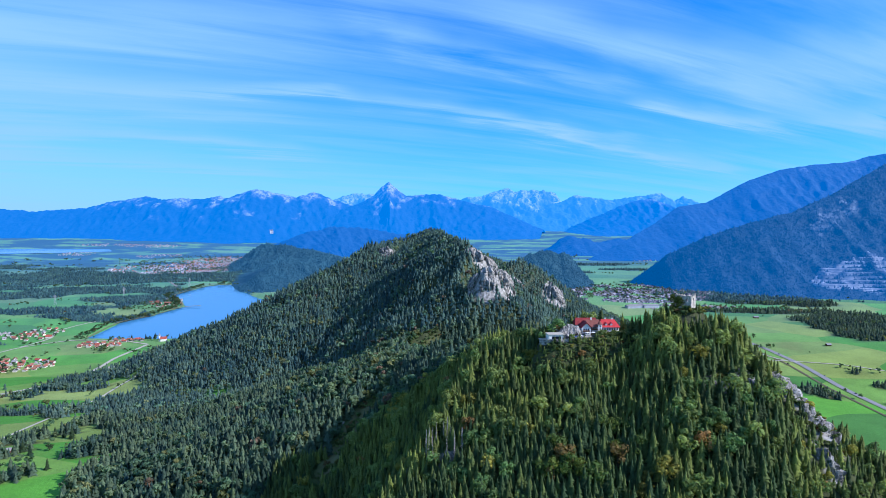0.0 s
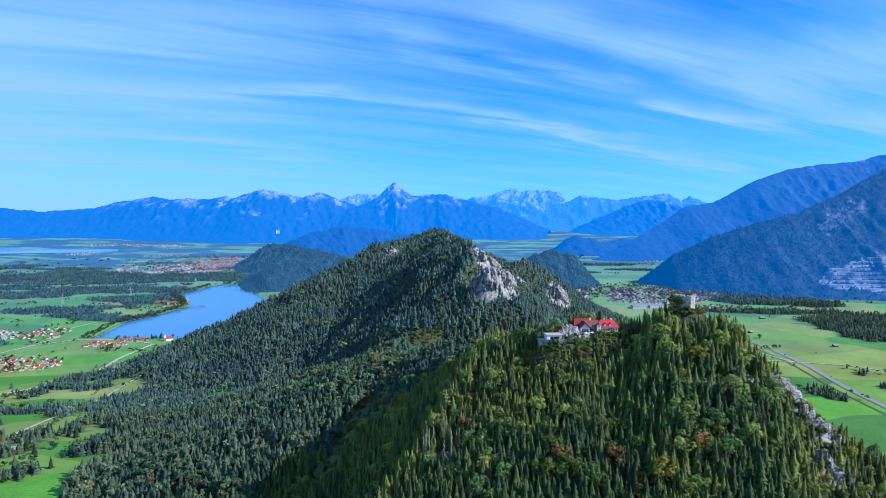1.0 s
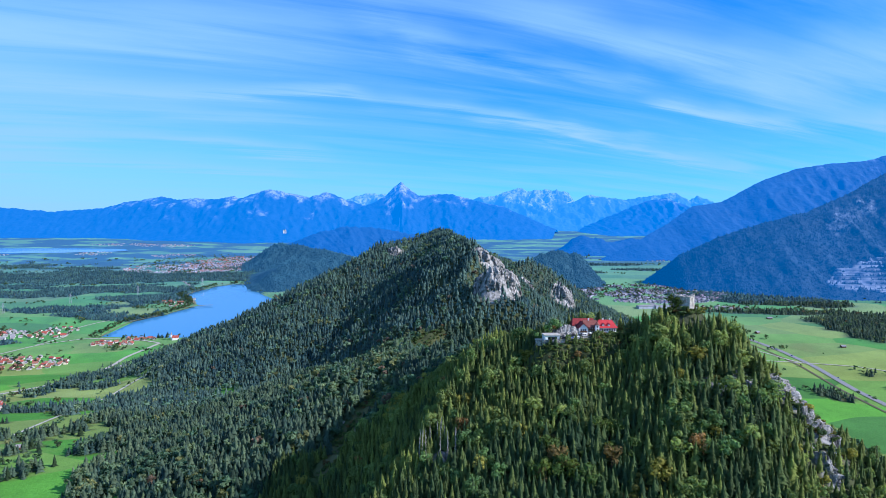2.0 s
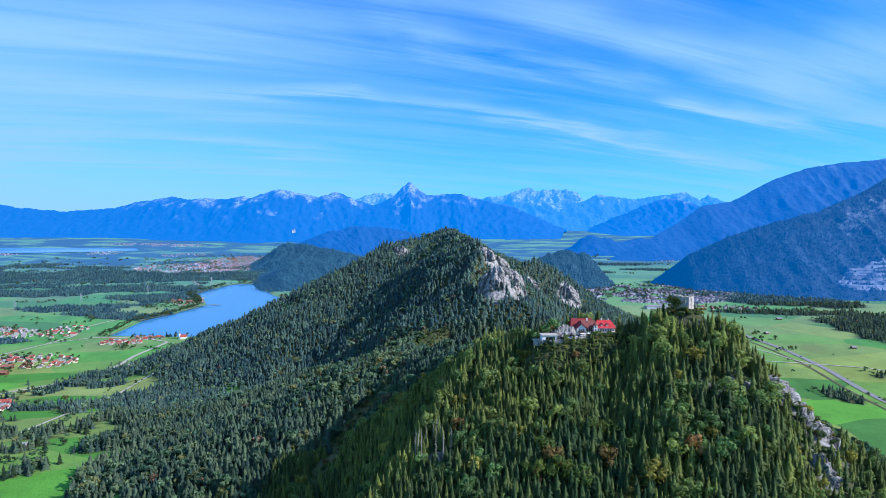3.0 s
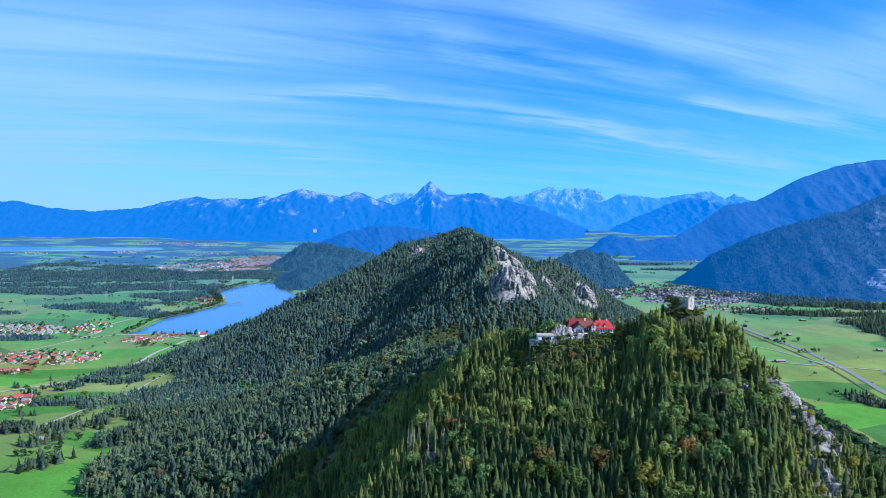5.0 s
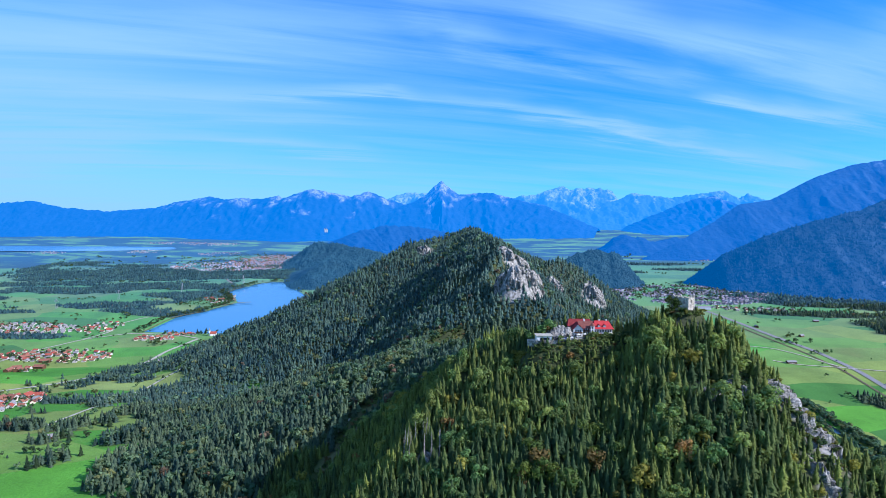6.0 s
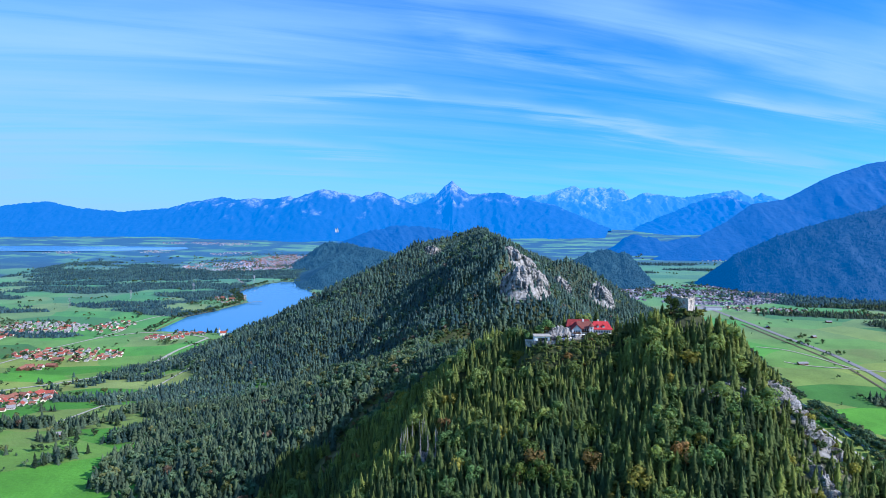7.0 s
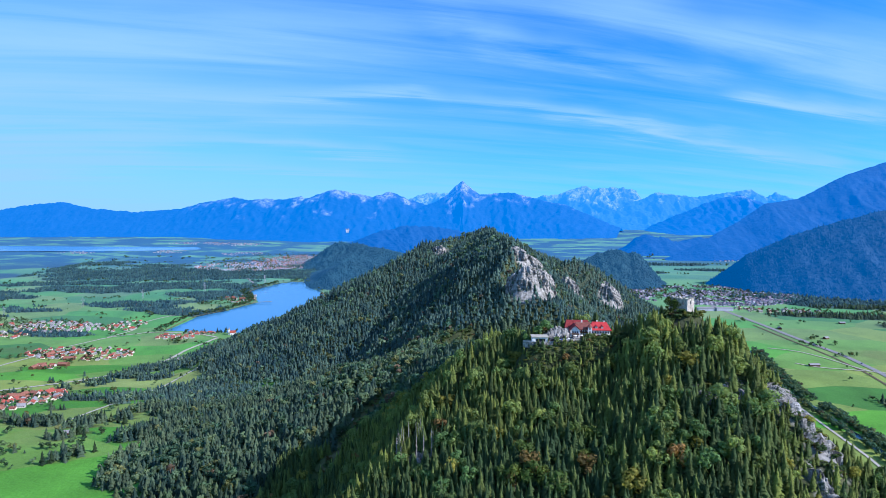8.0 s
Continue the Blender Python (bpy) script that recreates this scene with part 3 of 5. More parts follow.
# ---- mountains ----
def mountain(name, label, line, foot, mat, seed, depth=700, back=250, rock=(0.5, 0.85), rough=1.0, step=7.0, bow=1.3, benches=None, taper=0.0, grow=0.0, scars=()):
    """A range along a crest line (x, y, height); its front falls over depth metres to the valley floor, cut by gullies."""
    pts = np.array(line, float)
    run = np.concatenate([[0], np.cumsum(np.hypot(*np.diff(pts[:, :2], axis=0).T))])
    s = np.arange(0, run[-1] + step, step)
    q = np.concatenate([np.linspace(-1, -0.3, 34, endpoint=False), np.linspace(-0.3, 0, 26, endpoint=False), np.linspace(0, back / depth, 8)])
    if benches:
        s, q = np.arange(benches[0] - benches[1], benches[0] + benches[1], 4.0), np.linspace(benches[2] - benches[3], benches[2] + benches[3], 70)
    gs, gq = np.meshgrid(s, q)
    cx, cy, cz = (np.interp(gs, run, pts[:, k]) for k in range(3))
    cz = cz + rough * (5 * layers(gs / 60, gs * 0, 4, seed) + 5 * (layers(gs / 34, gs * 0 + 0.5, 3, seed + 1, True) - 0.6))
    dx, dy = np.gradient(cx, axis=1), np.gradient(cy, axis=1)
    kern = np.ones(31) / 31
    ux, uy = (np.convolve(np.pad(v[0], 15, mode="edge"), kern, "valid") for v in (dx, dy))
    size = np.hypot(ux, uy)
    nx, ny = -uy / size, ux / size
    spread = np.clip((cz - EYE + foot * (1 - cy / 5520)) / grow, 0.12, 1.0) if grow else 1.0  # low ends stand on a narrow foot
    x, y = cx + nx * gq * depth * spread, cy + ny * gq * depth * spread
    base = EYE - foot * (1 - y / 5520) - 12
    bend = gs + 60 * layers(gs / 300, gq * 2.2, 2, seed + 3)
    gully = layers(bend / 170, gq * 0.8 + seed, 5, seed + 5, True)
    small = layers(x / 70, y / 70, 5, seed + 8, True)
    k = np.clip(np.abs(gq), 0, 1)
    shape = np.where(gq < 0, (1 - k) ** bow, 1 - 0.8 * k * depth / back)
    ends = ease(0, taper, gs / run[-1]) * ease(0, taper, 1 - gs / run[-1]) if taper else 1.0
    tall = np.maximum(cz - base, 5) * ends
    env = np.clip(k * 5, 0, 1) * np.clip((1 - k) * 3, 0, 1)
    z = base + tall * shape + tall * rough * env * (0.085 * (gully - 0.6) + 0.04 * (small - 0.6)) + rough * 0.018 * tall * (small - 0.5) * np.clip(k * 12, 0, 1)
    share = (z - base) / max(float(tall.max()), 1.0)
    bare = ease(rock[0], rock[1], share + 0.30 * layers(x / 120, y / 120, 5, seed + 9) + 0.14 * gully)
    bare = bare * ease(-2700, -2100, x)
    for a, b, da, db in scars:  # pale screes down the flank
        bare = np.maximum(bare, 0.7 - 0.7 * ease(0.35, 0.9, np.hypot((gs - a) / da, (gq - b) / db) + 0.55 * layers(gs / 26, gq * 3.2, 4, seed + 23)))
    if benches:  # cut the flank into quarry steps inside an oval
        oval_k = np.hypot((gs - benches[0]) / benches[1], (gq - benches[2]) / benches[3]) + 0.15 * layers(x / 60, y / 60, 3, seed + 20)
        lift = (z + 3 * layers(x / 80, y / 80, 2, seed + 21)) / 11.0
        z = 11.0 * (np.floor(lift) + ease(0.62, 1.0, lift - np.floor(lift))) + 6 - 26 * ease(0.8, 0.98, oval_k)
        bare = np.ones_like(z)
    cover = np.stack([np.zeros_like(z), bare, np.zeros_like(z)], -1).reshape(-1, 3)
    data = mesh_of(name, np.stack([x, y, z], -1).reshape(-1, 3), sheet(len(s), len(q)), mat, cover, "cover", True)
    tagged(new(name, data), label, "mountain", kind="structure")
    return x, y, z


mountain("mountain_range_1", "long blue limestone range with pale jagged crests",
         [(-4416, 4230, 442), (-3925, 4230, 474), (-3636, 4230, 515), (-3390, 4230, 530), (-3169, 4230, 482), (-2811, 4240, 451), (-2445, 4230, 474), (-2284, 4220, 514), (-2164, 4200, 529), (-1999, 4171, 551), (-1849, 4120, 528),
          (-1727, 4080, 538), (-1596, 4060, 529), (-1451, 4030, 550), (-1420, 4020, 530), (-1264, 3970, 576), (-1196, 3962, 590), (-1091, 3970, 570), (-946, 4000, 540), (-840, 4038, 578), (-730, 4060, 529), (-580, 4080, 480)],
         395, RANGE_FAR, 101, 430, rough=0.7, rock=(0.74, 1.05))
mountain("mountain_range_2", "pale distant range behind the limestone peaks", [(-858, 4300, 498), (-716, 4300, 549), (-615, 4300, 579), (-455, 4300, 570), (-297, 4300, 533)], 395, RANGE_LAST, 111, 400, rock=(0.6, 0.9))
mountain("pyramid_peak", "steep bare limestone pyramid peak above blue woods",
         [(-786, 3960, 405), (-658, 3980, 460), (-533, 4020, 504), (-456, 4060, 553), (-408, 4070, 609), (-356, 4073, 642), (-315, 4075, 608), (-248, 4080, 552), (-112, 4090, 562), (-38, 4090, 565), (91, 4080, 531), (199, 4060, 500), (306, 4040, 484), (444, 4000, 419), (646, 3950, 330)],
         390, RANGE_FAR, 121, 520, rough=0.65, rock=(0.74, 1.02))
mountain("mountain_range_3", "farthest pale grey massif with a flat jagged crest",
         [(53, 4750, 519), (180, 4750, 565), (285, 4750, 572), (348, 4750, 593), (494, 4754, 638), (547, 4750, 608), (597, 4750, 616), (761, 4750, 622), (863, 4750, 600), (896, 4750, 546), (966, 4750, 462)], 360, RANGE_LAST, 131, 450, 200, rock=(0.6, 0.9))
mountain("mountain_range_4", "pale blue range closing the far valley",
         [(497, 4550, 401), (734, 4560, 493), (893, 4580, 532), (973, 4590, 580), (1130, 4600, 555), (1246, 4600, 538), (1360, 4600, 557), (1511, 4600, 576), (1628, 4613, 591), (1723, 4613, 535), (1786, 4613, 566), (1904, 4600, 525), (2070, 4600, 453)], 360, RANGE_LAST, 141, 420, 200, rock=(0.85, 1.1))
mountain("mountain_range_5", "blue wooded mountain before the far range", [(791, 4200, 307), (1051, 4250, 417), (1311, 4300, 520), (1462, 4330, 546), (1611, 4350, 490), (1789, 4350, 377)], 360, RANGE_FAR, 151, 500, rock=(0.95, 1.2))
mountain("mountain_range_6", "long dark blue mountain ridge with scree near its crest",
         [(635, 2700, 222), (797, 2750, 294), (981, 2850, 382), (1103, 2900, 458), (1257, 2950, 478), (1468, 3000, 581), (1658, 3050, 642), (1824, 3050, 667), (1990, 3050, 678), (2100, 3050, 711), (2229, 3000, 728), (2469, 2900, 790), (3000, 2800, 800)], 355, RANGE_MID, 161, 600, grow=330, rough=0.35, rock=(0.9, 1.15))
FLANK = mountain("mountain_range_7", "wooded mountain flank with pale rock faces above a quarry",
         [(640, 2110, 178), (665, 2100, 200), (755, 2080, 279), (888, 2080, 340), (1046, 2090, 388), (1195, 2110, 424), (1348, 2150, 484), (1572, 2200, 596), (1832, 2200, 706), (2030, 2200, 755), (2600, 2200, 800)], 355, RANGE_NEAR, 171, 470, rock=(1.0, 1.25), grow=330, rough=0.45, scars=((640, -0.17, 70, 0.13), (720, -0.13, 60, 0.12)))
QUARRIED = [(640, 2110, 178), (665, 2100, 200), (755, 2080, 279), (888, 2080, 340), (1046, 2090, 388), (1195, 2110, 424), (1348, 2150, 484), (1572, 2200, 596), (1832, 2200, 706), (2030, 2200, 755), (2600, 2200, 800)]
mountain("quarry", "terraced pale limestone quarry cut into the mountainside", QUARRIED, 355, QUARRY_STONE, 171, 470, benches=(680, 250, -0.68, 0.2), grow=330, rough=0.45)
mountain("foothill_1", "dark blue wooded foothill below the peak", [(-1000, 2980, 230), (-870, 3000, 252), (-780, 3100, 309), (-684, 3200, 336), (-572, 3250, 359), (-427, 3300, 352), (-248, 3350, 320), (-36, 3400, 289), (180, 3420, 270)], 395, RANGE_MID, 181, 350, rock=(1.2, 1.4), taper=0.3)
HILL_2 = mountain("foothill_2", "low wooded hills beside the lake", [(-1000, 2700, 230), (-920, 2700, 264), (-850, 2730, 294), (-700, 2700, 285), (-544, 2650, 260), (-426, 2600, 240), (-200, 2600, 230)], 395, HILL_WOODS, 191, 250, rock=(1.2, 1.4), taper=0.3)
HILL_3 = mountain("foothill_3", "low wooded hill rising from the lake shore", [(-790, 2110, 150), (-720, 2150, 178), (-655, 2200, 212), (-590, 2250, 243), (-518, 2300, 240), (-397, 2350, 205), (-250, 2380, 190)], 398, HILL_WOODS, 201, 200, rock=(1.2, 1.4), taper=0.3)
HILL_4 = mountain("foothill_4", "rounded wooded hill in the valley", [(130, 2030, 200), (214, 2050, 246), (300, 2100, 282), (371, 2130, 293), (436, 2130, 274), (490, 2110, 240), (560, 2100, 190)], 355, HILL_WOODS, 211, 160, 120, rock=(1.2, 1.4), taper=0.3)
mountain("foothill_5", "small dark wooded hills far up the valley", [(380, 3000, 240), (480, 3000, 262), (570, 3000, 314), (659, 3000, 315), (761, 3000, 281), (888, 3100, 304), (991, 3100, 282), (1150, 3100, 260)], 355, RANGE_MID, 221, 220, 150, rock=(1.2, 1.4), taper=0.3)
# ---- trees ----
def spruce_shape(rng, tiers, points):
    """A spruce of height 1 and radius about 0.16: drooping skirts of boughs, one above the other. Returns verts and triangles."""
    verts, tris = [], []
    for i in range(tiers):
        k = i / (tiers - 1)
        low = 0.07 + 0.83 * k
        r = 0.185 * (1 - k) ** 0.9 + 0.012
        top = min(low + 0.85 / tiers * 1.7 + 0.03, 1.0)
        o, spin, side = len(verts), rng.uniform(0, 6.28), rng.uniform(0, 6.28)
        verts.append((0, 0, top))
        for j in range(points * 2):
            a = spin + math.pi * (j + rng.uniform(-0.25, 0.25)) / points
            far = r * (rng.uniform(0.85, 1.22) if j % 2 == 0 else rng.uniform(0.5, 0.72)) * (1 + 0.16 * math.cos(a - side))
            drop = rng.uniform(-0.045, 0.0) if j % 2 == 0 else rng.uniform(-0.005, 0.03)
            verts.append((math.cos(a) * far, math.sin(a) * far, low + drop))
        tris += [(o, o + 1 + j, o + 1 + (j + 1) % (points * 2)) for j in range(points * 2)]
    return np.array(verts), np.array(tris)


def broadleaf_shape(rng, lobes, leaves, size):
    """A round-headed tree of height 1: lobes of leaf sprays with gaps between. Returns verts and triangles."""
    verts, tris = [], []
    for _ in range(lobes):
        a, h = rng.uniform(0, 6.28), rng.uniform(0.32, 0.86)
        reach = 0.24 * math.sin(math.pi * min(max((h - 0.12) / 0.9, 0), 1)) ** 0.6 * rng.uniform(0.5, 1.15)
        c, r = Vector((math.cos(a) * reach, math.sin(a) * reach, h)), rng.uniform(0.11, 0.17)
        for _ in range(leaves):
            way = Vector((rng.gauss(0, 1), rng.gauss(0, 1), rng.gauss(0.25, 1))).normalized()
            p = c + way * r * rng.uniform(0.75, 1.05)
            side = way.cross(Vector((rng.gauss(0, 1), rng.gauss(0, 1), rng.gauss(0, 1)))).normalized()
            over = (way.cross(side) + way * rng.uniform(-0.3, 0.3)).normalized()
            o = len(verts)
            s = size * rng.uniform(0.7, 1.3)
            verts += [tuple(p + side * s), tuple(p - side * s * 0.6 + over * s * 0.8), tuple(p - side * s * 0.5 - over * s * 0.9)]
            tris.append((o, o + 1, o + 2))
    return np.array(verts), np.array(tris)


def planted(name, label, shapes, x, y, z, tall, wide, tint, kind="stuff", category="forest", mat=None):
    """One mesh of many trees: each a turned and scaled copy of one of the shapes."""
    rng = np.random.default_rng(len(x))
    pick, spin = rng.integers(0, len(shapes), len(x)), rng.uniform(0, 6.28, len(x))
    verts, faces, colours, o = [], [], [], 0
    for n, (sv, st) in enumerate(shapes):
        m = pick == n
        if not m.any():
            continue
        c, s = np.cos(spin[m])[:, None], np.sin(spin[m])[:, None]
        w, h = (tall[m] * wide[m])[:, None], tall[m][:, None]
        lean = rng.normal(0, 0.015, (2, m.sum(), 1))
        vx = (sv[:, 0] * c - sv[:, 1] * s) * w + x[m][:, None] + sv[:, 2] * h * lean[0]
        vy = (sv[:, 0] * s + sv[:, 1] * c) * w + y[m][:, None] + sv[:, 2] * h * lean[1]
        vz = sv[:, 2] * h + z[m][:, None] - 0.4
        verts.append(np.stack([vx, vy, vz], -1).reshape(-1, 3))
        faces.append((st[None] + (o + np.arange(m.sum()) * len(sv))[:, None, None]).reshape(-1, 3))
        colours.append(np.repeat(tint[m], len(sv), 0))
        o += m.sum() * len(sv)
    data = mesh_of(name, np.concatenate(verts), np.concatenate(faces), mat or FOLIAGE, np.concatenate(colours))
    return tagged(new(name, data), label, category, kind=kind)


SHAPES = random.Random(7)
SPRUCE_NEAR = [spruce_shape(SHAPES, 11, 4) for _ in range(8)]
SPRUCE_MID = [spruce_shape(SHAPES, 5, 4) for _ in range(6)]
SPRUCE_FAR = [spruce_shape(SHAPES, 3, 3) for _ in range(5)]
SPRUCE_LAST = [spruce_shape(SHAPES, 2, 3) for _ in range(4)]
LEAFY_NEAR = [broadleaf_shape(SHAPES, 13, 36, 0.046) for _ in range(5)]
LEAFY_MID = [broadleaf_shape(SHAPES, 7, 10, 0.11) for _ in range(4)]
LEAFY_FAR = [broadleaf_shape(SHAPES, 4, 5, 0.17) for _ in range(4)]


def scatter(x0, x1, y0, y1, gap, seed):
    """Trees on a jittered lattice inside a stretch of the plan, kept where the ground is wooded."""
    rng = np.random.default_rng(seed)
    gx, gy = np.meshgrid(np.arange(x0, x1, gap), np.arange(y0, y1, gap))
    x, y = (g.ravel() + rng.uniform(-0.48, 0.48, g.size) * gap for g in (gx, gy))
    back = np.where(((y > 1440) & (x < 60) & (x > -560)) | ((y > 418) & (y < 780) & (x > 80)), 0.15, 1.0)  # thinner wood on the far sides
    keep = (rng.uniform(0, 1, x.size) < (wooded(x, y) * 0.97 - 0.02) * back) & ~inside(LAKE, x, y)
    return x[keep], y[keep], rng


def leafy_share(x, y):
    """How much of the wood is broadleaved: most along the saddle and on the lower near slope."""
    saddle = np.exp(-(((x + 60 + (y - 500) * 0.05) / 45) ** 2)) * (1 - ease(800, 900, y)) * ease(430, 520, y)
    saddle = saddle + 0.6 * (1 - ease(0.6, 1.1, oval((-110, 760, 90, 130, 0), x, y)))
    return 0.08 + 0.03 * ease(430, 500, y) + (0.34 + 0.14 * ease(430, 500, y)) * ease(0.3, 0.9, layers(x / 110, y / 110, 3, 71) + 1.3 * saddle + 0.9 * (1 - ease(0.7, 1.1, oval((-320, 520, 90, 50, 20), x, y))) + 0.3 * (1 - ease(0.5, 1.3, oval((115, 322, 85, 30, 0), x, y))))


def tints(rng, x, y, leafy, hazy):
    """Colours of the crowns: dark and light spruce, green, yellow and rust leaves; far stands are blended towards a
    bluish haze tint.
    """
    n = len(x)
    k = np.clip(0.5 + 0.5 * layers(x / 60, y / 60, 3, 81) + rng.normal(0, 0.25, n), 0, 1)[:, None]
    spruce = np.array((0.026, 0.047, 0.020)) * (1 - k) + np.array((0.104, 0.130, 0.030)) * k
    spruce = spruce * (1 - hazy) + hazy * (np.array((0.022, 0.048, 0.034)) * (1 - k) + np.array((0.060, 0.094, 0.050)) * k)
    green = np.array((0.056, 0.106, 0.040)) * (1 - k) + np.array((0.125, 0.160, 0.050)) * k
    turn = rng.uniform(0, 1, n)
    green[turn > 0.85] = (0.150, 0.150, 0.035)
    green[turn > 0.96] = (0.135, 0.085, 0.036)
    green = green * (1 - 0.3 * hazy) + 0.3 * hazy * np.array((0.03, 0.06, 0.04))
    return np.where(leafy[:, None], green, spruce) * rng.uniform(0.9, 1.65, (n, 1))


def trunk_mesh():
    bm = bmesh.new()
    bmesh.ops.create_cone(bm, cap_ends=True, segments=6, radius1=0.018, radius2=0.004, depth=0.9, matrix=pose(0, 0, 0.45))
    data = bpy.data.meshes.new("trunk")
    bm.to_mesh(data)
    bm.free()
    data.materials.append(BARK)
    return data


TRUNK, CROWNS = trunk_mesh(), {}


def stand(kind, label, shapes, shape, shade, x, y, z, tall, wide, spin):
    """One tree as a thing of its own: trunk and crown."""
    key = (kind, shape, shade)
    if key not in CROWNS:
        sv, st = shapes[shape]
        CROWNS[key] = mesh_of("crown", sv, st, FOLIAGE, np.tile(np.array(shade), (len(sv), 1)))
    made = thing(kind, label, "tree", pose(x, y, z - 0.4, 0, 0, spin) @ Matrix.Diagonal((tall * wide, tall * wide, tall, 1)), "trees on the slope")
    part("trunk", TRUNK, None, made)
    part("crown", CROWNS[key], None, made)


def forest(name, box_of, gap, tall, spruces, broadleaves, seed, hazy=0.0, single=None, fuller=1.0, cast=(1, 1, 1)):
    x, y, rng = scatter(*box_of, gap, seed)
    z = land(x, y)[0]
    leafy = rng.uniform(0, 1, len(x)) < leafy_share(x, y)
    tint = tints(rng, x, y, leafy, hazy) * np.array(cast)
    h = tall * np.clip(rng.normal(0.93, 0.22, len(x)), 0.35, 1.4) * np.where(leafy, 0.9, 1.0)
    h = h * (1 + (0.06 * ease(348, 382, y) + 0.16 * ease(105, 140, x)) * (1 - ease(430, 480, y)))
    h = h * (1 - 0.62 * (1 - ease(0.8, 1.7, oval((158, 388, 13, 10, 0), x, y))))  # trees kept low so the camera sees the ruin
    h = h * (1 - 0.4 * ease(214, 234, x) * (1 - ease(400, 440, y)))
    h = h * (1 - 0.6 * (1 - ease(0.8, 1.3, oval((88, 387, 40, 13, 6), x, y))))  # trees kept low below the terrace so the camera sees the hotel
    h = h * (1 - 0.5 * ease(178, 196, x) * (1 - ease(216, 232, x)) * (1 - ease(400, 440, y)))  # low pines on the rocky edge
    w = np.where(leafy, rng.uniform(0.95, 1.4, len(x)), rng.uniform(0.9, 1.35, len(x)) * fuller)
    alone = np.zeros(len(x), bool)
    if single:
        inner = (x > single[0]) & (x < single[1]) & (y > single[2]) & (y < single[3])
        alone = inner & (np.cumsum(inner) <= 330)
        for i in np.nonzero(alone)[0]:
            pick, spin = int(rng.integers(0, 5)), float(rng.uniform(0, 360))
            if leafy[i]:
                shade = ((0.075, 0.130, 0.032), (0.12, 0.165, 0.036), (0.15, 0.140, 0.032), (0.088, 0.138, 0.036), (0.16, 0.115, 0.040))[pick]
                stand("broadleaf_tree", "broadleaved tree with a rounded yellow-green crown", broadleaves, pick, shade, x[i], y[i], z[i], h[i], w[i], spin)
            else:
                shade = ((0.042, 0.078, 0.034), (0.068, 0.110, 0.038), (0.105, 0.145, 0.042))[pick % 3]
                stand("spruce_tree", "tall dark green spruce with ragged drooping boughs", spruces, pick, shade, x[i], y[i], z[i], h[i], w[i], spin)
    s, b = ~leafy & ~alone, leafy & ~alone
    planted(name, "dense dark green spruce forest on the slopes", spruces, x[s], y[s], z[s], h[s], w[s], tint[s])
    if b.any():
        planted("broadleaf_wood", "green and yellowing broadleaved trees among the spruces", broadleaves, x[b], y[b], z[b], h[b], w[b], tint[b])


forest("spruce_forest", (-130, 340, 270, 480), 3.1, 12.4, SPRUCE_NEAR, LEAFY_NEAR, 1, 0.05, (40, 110, 300, 340), 1.1, (1.42, 1.36, 1.22))
# farther stands get bluer tints and casts that paint in distance haze
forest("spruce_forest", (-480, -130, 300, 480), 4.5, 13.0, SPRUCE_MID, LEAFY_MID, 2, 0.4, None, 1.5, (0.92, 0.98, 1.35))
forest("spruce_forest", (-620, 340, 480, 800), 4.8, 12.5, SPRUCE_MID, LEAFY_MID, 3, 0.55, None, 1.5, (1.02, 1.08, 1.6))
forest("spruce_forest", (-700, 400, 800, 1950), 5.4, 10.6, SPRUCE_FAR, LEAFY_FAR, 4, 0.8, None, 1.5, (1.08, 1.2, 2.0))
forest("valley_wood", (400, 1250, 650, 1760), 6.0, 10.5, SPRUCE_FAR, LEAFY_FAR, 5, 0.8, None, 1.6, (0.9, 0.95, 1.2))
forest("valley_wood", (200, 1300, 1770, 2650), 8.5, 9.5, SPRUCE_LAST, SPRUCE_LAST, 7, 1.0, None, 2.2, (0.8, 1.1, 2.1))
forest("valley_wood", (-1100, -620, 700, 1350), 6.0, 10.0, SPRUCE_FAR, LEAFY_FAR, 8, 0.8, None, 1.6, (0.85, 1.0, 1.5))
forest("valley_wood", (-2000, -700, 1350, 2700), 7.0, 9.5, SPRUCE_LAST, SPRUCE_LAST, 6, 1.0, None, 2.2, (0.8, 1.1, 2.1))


def hedgerows():
    """Single trees and hedges along the meadows' edges."""
    rng = np.random.default_rng(21)
    n = 90000
    x, y = rng.uniform(-2100, 1200, n), rng.uniform(520, 2900, n)
    lines = np.abs(wave(x / 170 + 0.2 * y / 170, y / 110, 91))
    keep = (lines < 0.042) & (wave(x / 90, y / 90, 92) > 0.0) & ((x < -380) | ((x > 560) & (wave(x / 90, y / 90, 92) > 0.35))) & (wooded(x, y) < 0.3) & ~inside(LAKE, x, y)
    keep |= (rng.uniform(0, 1, n) < np.where(x > 0, 0.0025, 0.004)) & ((x < -380) | (x > 430)) & (wooded(x, y) < 0.3) & ~inside(LAKE, x, y)
    x, y = x[keep], y[keep]
    # bluish haze tint at full strength, then a darker cast
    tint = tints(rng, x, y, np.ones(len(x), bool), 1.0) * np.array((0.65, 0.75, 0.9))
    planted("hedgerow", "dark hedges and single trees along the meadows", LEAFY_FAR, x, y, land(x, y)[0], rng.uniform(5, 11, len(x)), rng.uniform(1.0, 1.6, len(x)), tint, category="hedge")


hedgerows()


